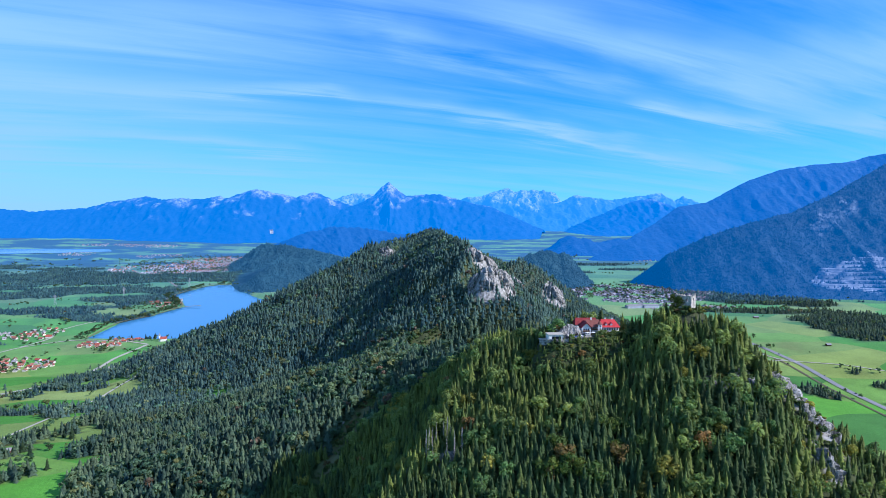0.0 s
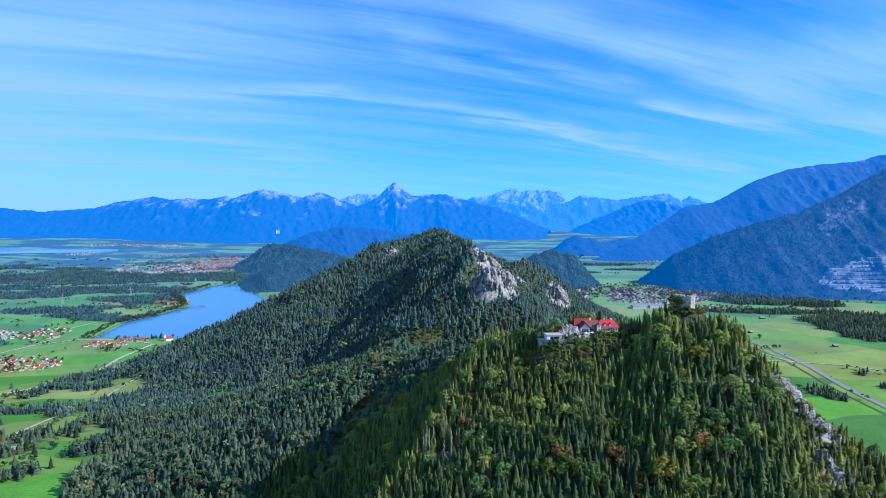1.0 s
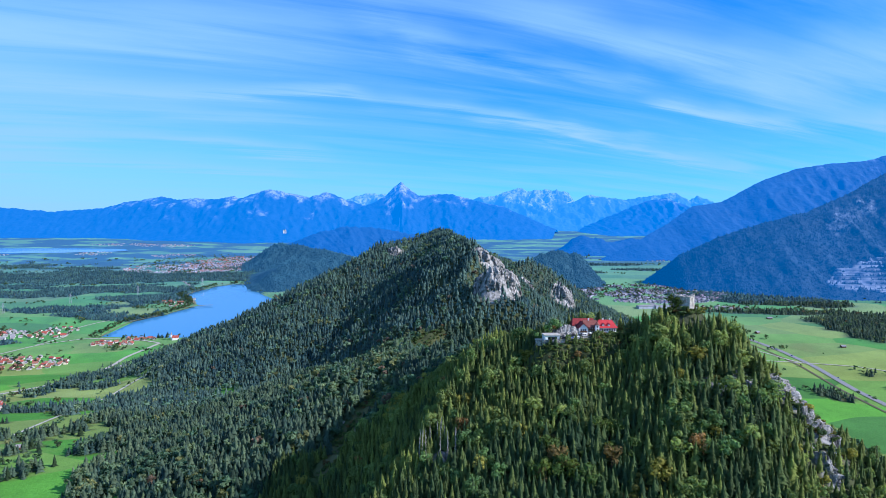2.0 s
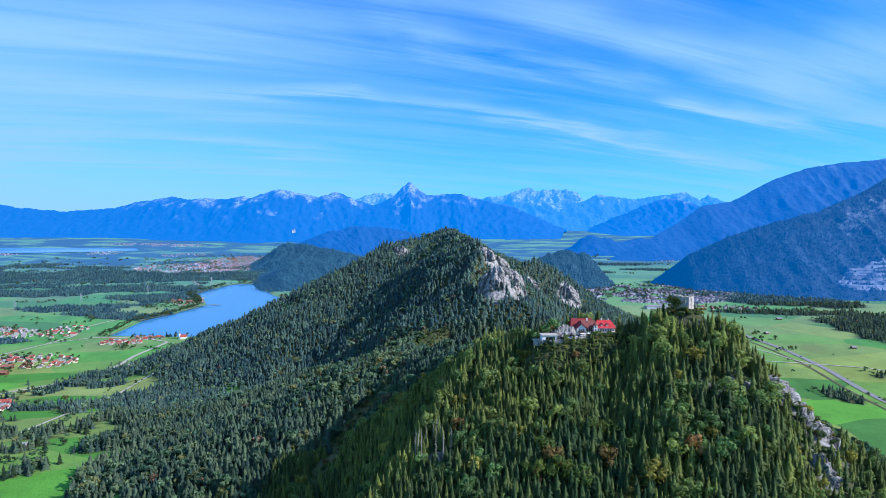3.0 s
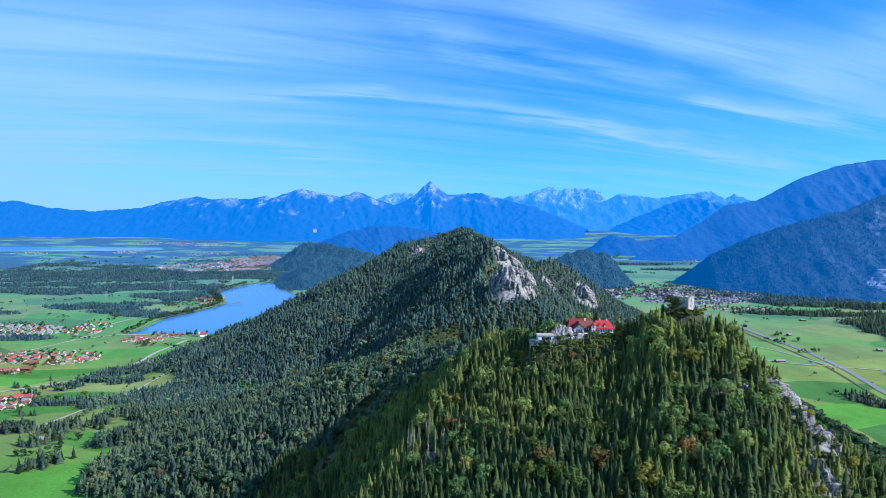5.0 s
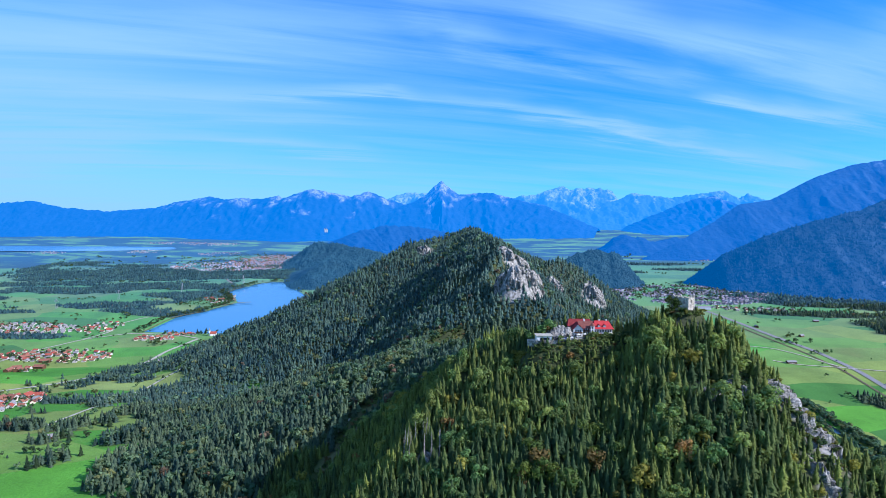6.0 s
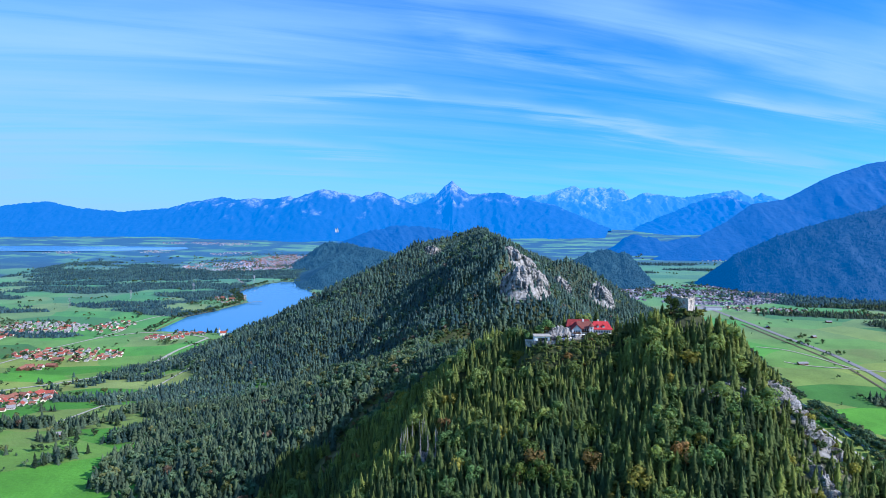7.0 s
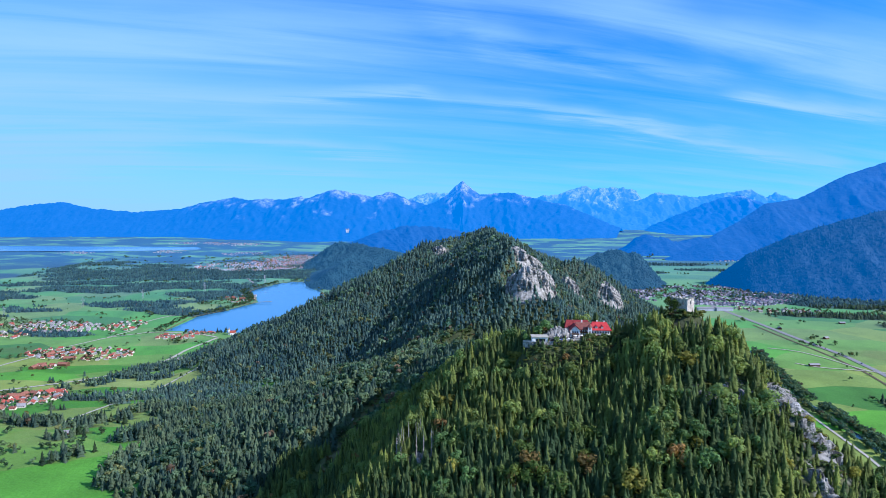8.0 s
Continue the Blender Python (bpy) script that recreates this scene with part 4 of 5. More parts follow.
def slope_trees(name, label, surface, count, lowest, highest, tall, seed, mat):
    """Small spruces over a mountainside, between two shares of its front."""
    rng = np.random.default_rng(seed)
    gx, gy, gz = surface
    rows = rng.integers(int(lowest * 60), int(highest * 60), count)
    cols, fr, fc = rng.integers(0, gx.shape[1] - 1, count), rng.uniform(0, 1, count), rng.uniform(0, 1, count)
    x, y, z = ((g[rows, cols] * (1 - fr) + g[rows + 1, cols] * fr) * (1 - fc) + (g[rows, cols + 1] * (1 - fr) + g[rows + 1, cols + 1] * fr) * fc for g in (gx, gy, gz))
    keep = layers(x / 150, y / 150, 3, seed) > -0.75
    x, y, z = x[keep], y[keep], z[keep]
    k = np.clip(rng.normal(0.5, 0.3, (len(x), 1)), 0, 1)
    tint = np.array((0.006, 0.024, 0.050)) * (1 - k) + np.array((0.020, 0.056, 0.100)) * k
    planted(name, label, SPRUCE_LAST, x, y, z - 1, tall * rng.uniform(0.6, 1.3, len(x)), rng.uniform(1.0, 1.5, len(x)), tint, mat=mat)


# these trees use the slopes' materials, so they carry the painted haze too
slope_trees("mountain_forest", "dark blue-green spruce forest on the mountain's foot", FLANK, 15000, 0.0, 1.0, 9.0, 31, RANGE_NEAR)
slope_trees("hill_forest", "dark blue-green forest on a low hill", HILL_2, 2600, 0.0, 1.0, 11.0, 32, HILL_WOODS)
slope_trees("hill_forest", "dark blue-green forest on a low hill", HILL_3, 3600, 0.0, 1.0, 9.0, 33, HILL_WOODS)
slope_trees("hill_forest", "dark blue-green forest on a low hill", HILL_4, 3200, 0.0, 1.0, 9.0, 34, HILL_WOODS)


def scrub():
    """Bushes and young trees in the clearings of the hill."""
    rng = np.random.default_rng(22)
    for (x0, x1, y0, y1), n in (((50, 135, 375, 402), 1700), ((140, 175, 380, 400), 260), ((150, 228, 322, 362), 620), ((-150, -50, 420, 560), 700), ((-90, 20, 730, 810), 500)):
        x, y = rng.uniform(x0, x1, n), rng.uniform(y0, y1, n)
        keep = (wooded(x, y) < 0.75) & (hillside(x, y) > 0.5)
        for row in ((101, 405, 22, 12, 0), (80, 394, 24, 9, 8), (158, 395, 9, 8, 0)):
            keep &= oval(row, x, y) > 1.0
        x, y = x[keep], y[keep]
        tint = tints(rng, x, y, np.ones(len(x), bool), 0.1) * 0.8
        planted("scrub", "low green bushes in a clearing", LEAFY_MID, x, y, land(x, y)[0] - 0.8, rng.uniform(2.0, 5.5, len(x)), rng.uniform(1.1, 1.9, len(x)), tint, category="bushes")


scrub()


def terrace_bushes():
    """Bushes and saplings on the bank below the terrace wall."""
    rng = np.random.default_rng(24)
    x, y = rng.uniform(48, 124, 900), rng.uniform(364, 390, 900)
    keep = y < 384.0 + np.clip(x - 72, 0, 50) * 0.2
    x, y = x[keep], y[keep]
    tint = tints(rng, x, y, np.ones(len(x), bool), 0.0) * 0.9
    planted("bank_bushes", "dense green bushes on the bank below the terrace", LEAFY_MID, x, y, land(x, y)[0] - 0.5, rng.uniform(1.4, 2.8, len(x)), rng.uniform(1.4, 2.2, len(x)), tint, category="bushes")


terrace_bushes()


def village_trees():
    rng = np.random.default_rng(23)
    for cx, cy, a, b in ((-690, 800, 60, 85), (-905, 1240, 110, 75), (-1221, 1508, 130, 70), (-1015, 1510, 60, 45), (-760, 1475, 110, 26), (-866, 1892, 80, 90), (-1390, 1500, 90, 90), (-1130, 2760, 260, 260), (555, 1940, 220, 140), (720, 1690, 120, 34)):
        n = int(a * b * 0.014) if b < 130 else 500
        t, k = rng.uniform(0, 6.28, n), np.sqrt(rng.uniform(0, 1, n))
        x, y = cx + np.cos(t) * k * a, cy + np.sin(t) * k * b
        keep = ~inside(LAKE, x, y)
        x, y = x[keep], y[keep]
        # garden trees carry the same bluish haze tint, darkened
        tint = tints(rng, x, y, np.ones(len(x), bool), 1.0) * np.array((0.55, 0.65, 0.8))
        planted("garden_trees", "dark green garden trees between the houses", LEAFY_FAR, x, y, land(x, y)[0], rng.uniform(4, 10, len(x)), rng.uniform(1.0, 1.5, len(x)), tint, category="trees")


village_trees()


def dead_spruces():
    rng = random.Random(3)
    for i in range(16):
        x, y = 2 + rng.gauss(0, 7), 349 + rng.gauss(0, 5)
        bm = bmesh.new()
        tall = rng.uniform(14, 18)
        bmesh.ops.create_cone(bm, cap_ends=True, segments=6, radius1=0.22, radius2=0.04, depth=tall, matrix=pose(0, 0, tall / 2))
        for k in range(46):
            h, a = tall * (0.2 + 0.78 * k / 46), rng.uniform(0, 6.28)
            r = 1.7 * (1 - h / tall) + 0.25
            o = Vector((0, 0, h))
            tip = Vector((math.cos(a) * r, math.sin(a) * r, h - 0.35 * r))
            side = Vector((-math.sin(a), math.cos(a), 0)) * 0.10
            bm.faces.new([bm.verts.new(q) for q in (o - side, o + side, tip)])
            bm.faces.new([bm.verts.new(q) for q in (o - Vector((0, 0, 0.12)), o + Vector((0, 0, 0.12)), tip)])
        made = thing("dead_spruce", "bare grey dead spruce among living trees", "tree", pose(x, y, terrain_z(x, y) - 0.3), "dead spruces")
        part("stem", bm, DEADWOOD, made)


def terrain_z(x, y):
    return float(land(np.array([x]), np.array([y]))[0][0])


dead_spruces()
# ---- buildings ----
TOWN_LILAC = plain_mat("town_lilac_roofs", (0.19, 0.16, 0.21), 0.3, 0.2)
# far walls greyed and blued: haze put into the plaster colour
TOWN_WALL = plain_mat("hazy_town_plaster", (0.37, 0.39, 0.45), 0.2, 0.2)
TOWN_RED = plain_mat("town_tiles", (0.26, 0.12, 0.10), 0.3, 0.2)
TOWN_DARK = plain_mat("town_dark_roofs", (0.11, 0.10, 0.12), 0.3, 0.2)
TOWN_GREY = plain_mat("town_grey_roofs", (0.24, 0.24, 0.28), 0.3, 0.2)
VILLAGE_WALL = plain_mat("village_plaster", (0.40, 0.385, 0.36), 0.2, 0.3)
WHITE = plain_mat("white_plaster", (0.66, 0.65, 0.63), 0.08, 0.5)
CREAM = plain_mat("cream_plaster", (0.62, 0.55, 0.42), 0.1, 0.5)
RED_TILE = plain_mat("red_roof_tiles", (0.40, 0.040, 0.042), 0.25, 0.8)
VILLAGE_RED = plain_mat("village_tiles", (0.28, 0.070, 0.05), 0.35, 0.8)
DULL_RED = plain_mat("dull_red_tiles", (0.19, 0.030, 0.030), 0.3, 0.7)
ORANGE_TILE = plain_mat("orange_roof_tiles", (0.22, 0.095, 0.065), 0.35, 0.8)
BROWN_TILE = plain_mat("brown_roof_tiles", (0.17, 0.060, 0.048), 0.25, 0.8)
GREY_ROOF = plain_mat("grey_roof", (0.22, 0.215, 0.22), 0.2, 0.5)
TIMBER = plain_mat("dark_timber", (0.10, 0.055, 0.03), 0.3, 1.5)
GLASS = plain_mat("window_glass", (0.02, 0.028, 0.04), 0.2, 0.5, 0.08)
ASPHALT = plain_mat("asphalt", (0.19, 0.19, 0.19), 0.15, 0.2)
GRAVEL = plain_mat("gravel", (0.34, 0.32, 0.27), 0.2, 0.3)
RUBBLE = plain_mat("rubble_masonry", (0.42, 0.385, 0.33), 0.5, 1.1, 0.95, 0.0, 0.5)
METAL = plain_mat("galvanised_steel", (0.42, 0.43, 0.44), 0.1, 1.0, 0.45, 0.8)


def box(bm, x0, x1, y0, y1, z0, z1):
    v = [bm.verts.new((x, y, z)) for z in (z0, z1) for x, y in ((x0, y0), (x1, y0), (x1, y1), (x0, y1))]
    for f in ((3, 2, 1, 0), (4, 5, 6, 7), (0, 1, 5, 4), (1, 2, 6, 5), (2, 3, 7, 6), (3, 0, 4, 7)):
        bm.faces.new([v[i] for i in f])
    return bm


def block(*sizes):
    return box(bmesh.new(), *sizes)


def gable(bm, x0, x1, y0, y1, z, rise, hip=0.0, thick=0.35):
    """A pitched roof over a rectangle, its ridge along x; hip draws the ridge's ends in."""
    mid = (y0 + y1) / 2
    rows = []
    for dz in (0, thick):
        rows.append([bm.verts.new(p) for p in ((x0, y0, z + dz), (x1, y0, z + dz), (x1, y1, z + dz), (x0, y1, z + dz), (x0 + hip, mid, z + rise + dz), (x1 - hip, mid, z + rise + dz))])
    low, top = rows
    sides = ((0, 1, 5, 4), (2, 3, 4, 5), (1, 2, 5), (3, 0, 4)) if hip else ((0, 1, 5, 4), (2, 3, 4, 5))
    for a in sides:
        bm.faces.new([top[i] for i in a])
        bm.faces.new([low[i] for i in reversed(a)])
    for i, j in ((0, 1), (1, 2), (2, 3), (3, 0)) if hip else ((0, 1), (1, 5), (5, 2), (2, 3), (3, 4), (4, 0)):
        bm.faces.new([low[i], low[j], top[j], top[i]])
    return bm


def gable_wall(bm, x0, x1, y0, y1, z0, z1, rise):
    """Walls with a pointed gable at both ends of x."""
    mid = (y0 + y1) / 2
    a = [bm.verts.new(p) for x in (x0, x1) for p in ((x, y0, z0), (x, y1, z0), (x, y1, z1), (x, mid, z1 + rise), (x, y0, z1))]
    bm.faces.new([a[i] for i in (0, 4, 3, 2, 1)])
    bm.faces.new([a[i + 5] for i in (0, 1, 2, 3, 4)])
    for i, j in ((0, 1), (1, 2), (2, 3), (3, 4), (4, 0)):
        bm.faces.new([a[i], a[j], a[j + 5], a[i + 5]])
    return bm


def house(name, label, length, width, eaves, rise, walls, tiles, at, group=""):
    """A gabled village house: walls, roof, chimney and rows of windows."""
    made = thing(name, label, "house", at, group)
    part("wall", gable_wall(bmesh.new(), -length / 2, length / 2, -width / 2, width / 2, -3, eaves, rise), walls, made)
    part("roof", gable(bmesh.new(), -length / 2 - 0.8, length / 2 + 0.8, -width / 2 - 0.9, width / 2 + 0.9, eaves - rise * 1.8 / width, rise * (1 + 1.8 / width)), tiles, made)
    part("chimney", block(length * 0.1, length * 0.1 + 0.9, -0.4, 0.5, eaves + rise * 0.5, eaves + rise + 1.0), walls, made)
    for side in (-1, 1):
        for k in range(3):
            x, z = (k - 1) * length * 0.28, eaves * 0.5
            part("window", block(x - 0.6, x + 0.6, side * (width / 2) - 0.06, side * (width / 2) + 0.06, z, z + 1.3), GLASS, made)
    return made


HOUSE_KINDS = []


def village(area, count, seed, gap=14, odds=(5, 3, 2, 1, 2)):
    """Houses strewn over an oval of the plan, each on the ground and turned its own way."""
    if not HOUSE_KINDS:
        far_off = pose(0, -900, 0)
        for n, (l, w, e, r, walls, tiles, words) in enumerate((
                (13, 10, 4.2, 3.4, VILLAGE_WALL, ORANGE_TILE, "white village house with an orange tiled roof"), (15, 11, 4.4, 3.6, VILLAGE_WALL, VILLAGE_RED, "white farmhouse with a red tiled roof"),
                (11, 9, 3.9, 3.0, CREAM, BROWN_TILE, "cream house with a brown tiled roof"), (24, 13, 6.0, 4.0, TIMBER, ORANGE_TILE, "long timber barn with an orange tiled roof"), (12, 10, 4.2, 3.2, VILLAGE_WALL, GREY_ROOF, "white house with a grey roof"))):
            HOUSE_KINDS.append((house("village_house", words, l, w, e, r, walls, tiles, far_off, "village houses"), l))
        HOUSE_KINDS.append([])
    rng, placed = random.Random(seed), []
    for _ in range(count * 40):
        if len(placed) >= count:
            break
        a, k = rng.uniform(0, 6.28), math.sqrt(rng.uniform(0, 1))
        x, y = area[0] + math.cos(a) * k * area[2], area[1] + math.sin(a) * k * area[3]
        if all(math.hypot(x - px, y - py) > gap for px, py in placed):
            placed.append((x, y))
            src = HOUSE_KINDS[rng.choices(range(5), odds)[0]][0]
            spot = pose(x, y, terrain_z(x, y), 0, 0, rng.choice((0, 90)) + rng.gauss(15, 14))
            if src in HOUSE_KINDS[-1]:
                copy_thing(src, spot @ Matrix.Scale(rng.uniform(0.6, 0.82), 4))
            else:
                src.matrix_basis = spot
                HOUSE_KINDS[-1].append(src)


def town(name, label, area, count, seed, roofs, gap=14):
    """A distant town: hundreds of small houses in one mesh a roof colour and one of walls."""
    rng = random.Random(seed)
    walls, tops, placed = bmesh.new(), [bmesh.new() for _ in roofs], []
    for _ in range(count * 20):
        if len(placed) >= count:
            break
        a, k = rng.uniform(0, 6.28), math.sqrt(rng.uniform(0, 1))
        x, y = area[0] + math.cos(a) * k * area[2], area[1] + math.sin(a) * k * area[3]
        if any(abs(x - px) < gap and abs(y - py) < gap for px, py in placed):
            continue
        if noise.noise((x / 60, y / 60, seed)) < -0.12:  # greens and gardens between the quarters
            continue
        placed.append((x, y))
        l, w, e = rng.uniform(4.8, 8.5), rng.uniform(4.0, 5.6), rng.uniform(1.4, 2.5)
        m = pose(x, y, terrain_z(x, y), 0, 0, rng.choice((0, 90)) + rng.gauss(20, 10))
        top = tops[rng.randrange(len(tops))]
        for bm, shape in ((walls, lambda b: gable_wall(b, -l / 2, l / 2, -w / 2, w / 2, -2, e, 1.8)), (top, lambda b: gable(b, -l / 2 - 0.6, l / 2 + 0.6, -w / 2 - 0.7, w / 2 + 0.7, e - 0.3, 2.25))):
            n = len(bm.verts)
            shape(bm)
            bm.verts.ensure_lookup_table()
            for v in bm.verts[n:]:
                v.co = m @ v.co
    base = thing(name, label, "town", kind="stuff")
    tagged(part("wall", walls, TOWN_WALL, base), kind="stuff")
    for top, mat in zip(tops, roofs):
        tagged(part("roof", top, mat, base), kind="stuff")


# ---- the castle ruin on the summit ----
def broken_wall(length, thick, low, high, seed, holes=()):
    """A rubble wall along x with a broken crown and openings right through it."""
    rng, bm = random.Random(seed), bmesh.new()
    n = 24
    tops = [high - 0.9 + 1.3 * noise.noise((i * 0.23, seed * 3.1, 0)) - rng.uniform(0, 0.45) for i in range(n)]
    for i in range(n):
        x0, x1 = length * i / n, length * (i + 1) / n
        gaps = sorted((a, b) for hx0, hx1, a, b in holes if hx0 < (x0 + x1) / 2 < hx1)
        z, jut = low, rng.uniform(-0.08, 0.08)
        for a, b in gaps:
            box(bm, x0, x1, jut, thick + jut, z, a)
            z = b
        box(bm, x0, x1, jut, thick + jut, z, tops[i])
        box(bm, x0 + 0.1, x0 + (x1 - x0) * rng.uniform(0.4, 0.9), jut + 0.2, thick * 0.8, tops[i], tops[i] + rng.uniform(0.2, 0.6))
    return bm


def castle_ruin():
    made = thing("castle_ruin", "roofless ruined castle keep of pale rubble stone on the summit", "ruin", pose(157.6, 389.0, 343.2) @ Matrix.Scale(1.06, 4))
    # the corner towards the valley stands at the origin; one wall runs back to the left, one back to the right
    for name, turn, length, flip, seed, holes in (("long_wall", 143, 10.5, 1, 1, [(1.9, 2.9, 3.6, 5.4), (6.6, 7.5, 3.4, 5.0)]), ("end_wall", 53, 9.0, 0, 2, [(3.2, 4.8, 3.9, 6.0)])):
        wall = part(name, broken_wall(length, -1.3 if not flip else -1.3, -3.0, 8.6, seed, holes), RUBBLE, made)
        wall.matrix_basis = pose(0, 0, 0, 0, 0, turn) @ (Matrix.Diagonal((1, -1 if not flip else 1, 1, 1)) if not flip else Matrix.Identity(4))
    c1, c2 = (10.5 * math.cos(radians(143)), 10.5 * math.sin(radians(143))), (9 * math.cos(radians(53)), 9 * math.sin(radians(53)))
    back = part("rear_wall", broken_wall(9.0, -1.3, -3.0, 7.4, 3, [(3, 4, 3, 5)]), RUBBLE, made)
    back.matrix_basis = pose(c1[0], c1[1], 0, 0, 0, 53)
    far = part("rear_wall", broken_wall(10.5, 1.3, -3.0, 7.8, 4, [(4, 5, 3, 5)]), RUBBLE, made)
    far.matrix_basis = pose(c2[0], c2[1], 0, 0, 0, 143)


castle_ruin()


# ---- the mountain hotel ----
def hotel():
    made = thing("mountain_hotel", "white mountain hotel with red tiled roofs and dark timber balconies", "hotel", pose(101.5, 403.0, 324.6) @ Matrix.Scale(0.86, 4))
    # main wing: hipped bright red roof, two white storeys, a glazed veranda below
    wing = part("main_wing", block(1.0, 15.0, -5.0, 6.0, -3, 6.0), WHITE, made, "white rendered main wing")
    part("roof", gable(bmesh.new(), 0.0, 16.0, -6.2, 7.2, 5.8, 5.0, 3.0), RED_TILE, wing, "bright red hipped roof")
    for row, z in ((0, 3.6), (1, 0.6)):
        for k in range(7):
            x = 2.4 + k * 1.85
            part("window", block(x, x + 0.95, -5.1, -4.92, z, z + 1.45), GLASS, wing)
    part("awning", block(3.0, 17.5, -8.2, -5.0, 2.55, 2.75), TIMBER, wing, "dark veranda roof")
    for k in range(6):
        part("veranda_post", block(3.2 + k * 2.8, 3.4 + k * 2.8, -8.1, -7.9, -1, 2.55), TIMBER, wing)
    for x, y in ((6, 1.0), (11, 0.2)):
        part("chimney", block(x, x + 0.9, y, y + 0.9, 8.5, 12.0), WHITE, wing)
    for x in (5.5, 9.5):
        dormer = part("dormer", gable_wall(bmesh.new(), -1.2, 1.2, -0.8, 0.8, 0, 0.9, 0.6), WHITE, wing)
        dormer.matrix_basis = pose(x, -3.7, 7.3, 0, 0, 90)
        part("dormer_roof", gable(bmesh.new(), -1.5, 1.4, -1.1, 1.1, 0.8, 0.9), RED_TILE, wing).matrix_basis = pose(x, -3.7, 7.3, 0, 0, 90)
    # turret between the wings
    turret = part("turret", block(-0.6, 2.2, -6.4, -3.4, -2, 8.0), WHITE, made, "white square turret")
    bm = bmesh.new()
    bmesh.ops.create_cone(bm, cap_ends=True, segments=8, radius1=2.2, radius2=0.1, depth=2.6, matrix=pose(0.8, -4.9, 9.3))
    part("turret_cap", bm, BROWN_TILE, turret, "pointed brown cap")
    for z in (1.0, 4.0, 6.2):
        part("window", block(0.4, 1.2, -6.5, -6.32, z, z + 1.2), GLASS, turret)
    # middle wing: dark roof and timber balconies
    mid = part("middle_wing", block(-8.0, 1.0, -3.5, 6.0, -3, 6.2), WHITE, made, "white wing with timber balconies")
    part("roof", gable(bmesh.new(), -9.0, 1.6, -5.0, 7.0, 6.0, 4.4), BROWN_TILE, mid, "weathered brown roof")
    for z in (0.8, 3.6):
        part("balcony", block(-7.6, -0.7, -5.0, -3.5, z, z + 0.95), TIMBER, mid)
        for k in range(4):
            part("window", block(-7.0 + k * 1.6, -6.1 + k * 1.6, -3.6, -3.42, z + 0.9, z + 2.3), GLASS, mid)
    part("chimney", block(-5, -4, 0.6, 1.6, 8.5, 12.2), WHITE, mid)
    # left wing: gable turned to the valley, long dark red roof behind
    left = part("gable_wing", gable_wall(bmesh.new(), -5.5, 6.0, -3.4, 3.4, -3, 5.6, 3.2), WHITE, made, "white gabled wing")
    left.matrix_basis = pose(-9.5, 0, 0, 0, 0, 90)
    part("roof", gable(bmesh.new(), -6.6, 6.4, -4.4, 4.4, 5.1, 4.2), DULL_RED, left, "dark red gable roof")
    part("balcony", block(-6.4, -5.5, -2.8, 2.8, 2.6, 3.5), TIMBER, left)
    for y in (-2.0, -0.4, 1.2):
        for z in (0.6, 3.6):
            part("window", block(-5.6, -5.42, y, y + 0.9, z, z + 1.3), GLASS, left)
    rear = part("rear_wing", block(-15.5, -6.0, 3.0, 12.0, -3, 6.4), WHITE, made)
    part("roof", gable(bmesh.new(), -16.6, 2.0, 1.6, 13.4, 6.2, 4.6, 1.5), DULL_RED, rear, "long red roof")


hotel()


def terrace():
    wall = thing("terrace_wall", "curved grey stone retaining wall below the hotel terrace", "wall", kind="structure")
    rng = random.Random(5)
    bm = bmesh.new()
    pts = [(61, 386.5), (66, 385.0), (72, 384.6), (79, 386.0), (87, 389.0), (96, 392.5), (108, 394.2), (118, 396.5)]
    for (ax, ay), (bx, by) in zip(pts, pts[1:]):
        z = 323.4 + 1.7 * (ax - 58) / 60
        o = len(bm.verts)
        box(bm, 0, math.hypot(bx - ax, by - ay) + 0.3, 0, 0.8, -3.0, rng.uniform(0.4, 0.7))
        bm.verts.ensure_lookup_table()
        m = pose(ax, ay, z, 0, 0, math.degrees(math.atan2(by - ay, bx - ax)))
        for v in bm.verts[o:]:
            v.co = m @ v.co
    part("stonework", bm, LIMESTONE, wall)
    bm = bmesh.new()
    inner = [(118, 402), (100, 400), (84, 398), (72, 395), (61, 392)]
    bm.faces.new([bm.verts.new((x, y + 0.5, 323.6 + 1.7 * (x - 58) / 60)) for x, y in pts + inner])
    part("paving", bm, GRAVEL, wall, "pale gravel terrace")
    garage = thing("garage", "white flat-roofed garage with a dark open front", "garage", pose(71.0, 388.6, 323.3, 0, 0, 6) @ Matrix.Scale(1.0, 4))
    part("side_wall", block(-4.6, -2.6, -2.8, 4.0, -3, 3.6), WHITE, garage)
    part("side_wall", block(3.4, 4.8, -2.8, 4.0, -3, 3.6), WHITE, garage)
    part("rear_wall", block(-4.6, 4.8, 4.0, 4.4, -3, 3.6), WHITE, garage)
    # dark sheet stands in for the shade inside the open front
    part("door", block(-2.6, 3.4, -2.2, -2.0, -1, 2.7), GLASS, garage, "dark glass sheet in place of the shaded opening")
    part("lintel", block(-2.6, 3.4, -2.8, -2.2, 2.7, 3.6), WHITE, garage)
    part("roof", block(-5.0, 5.4, -3.3, 4.7, 3.6, 4.0), GRAVEL, garage, "pale gravelled flat roof")


terrace()
# ---- crags ----
def crag(cx, cy, wide, deep, seed, bold):
    """Bare limestone on the slope: ribbed and stepped rock that follows the hillside and stands out of it."""
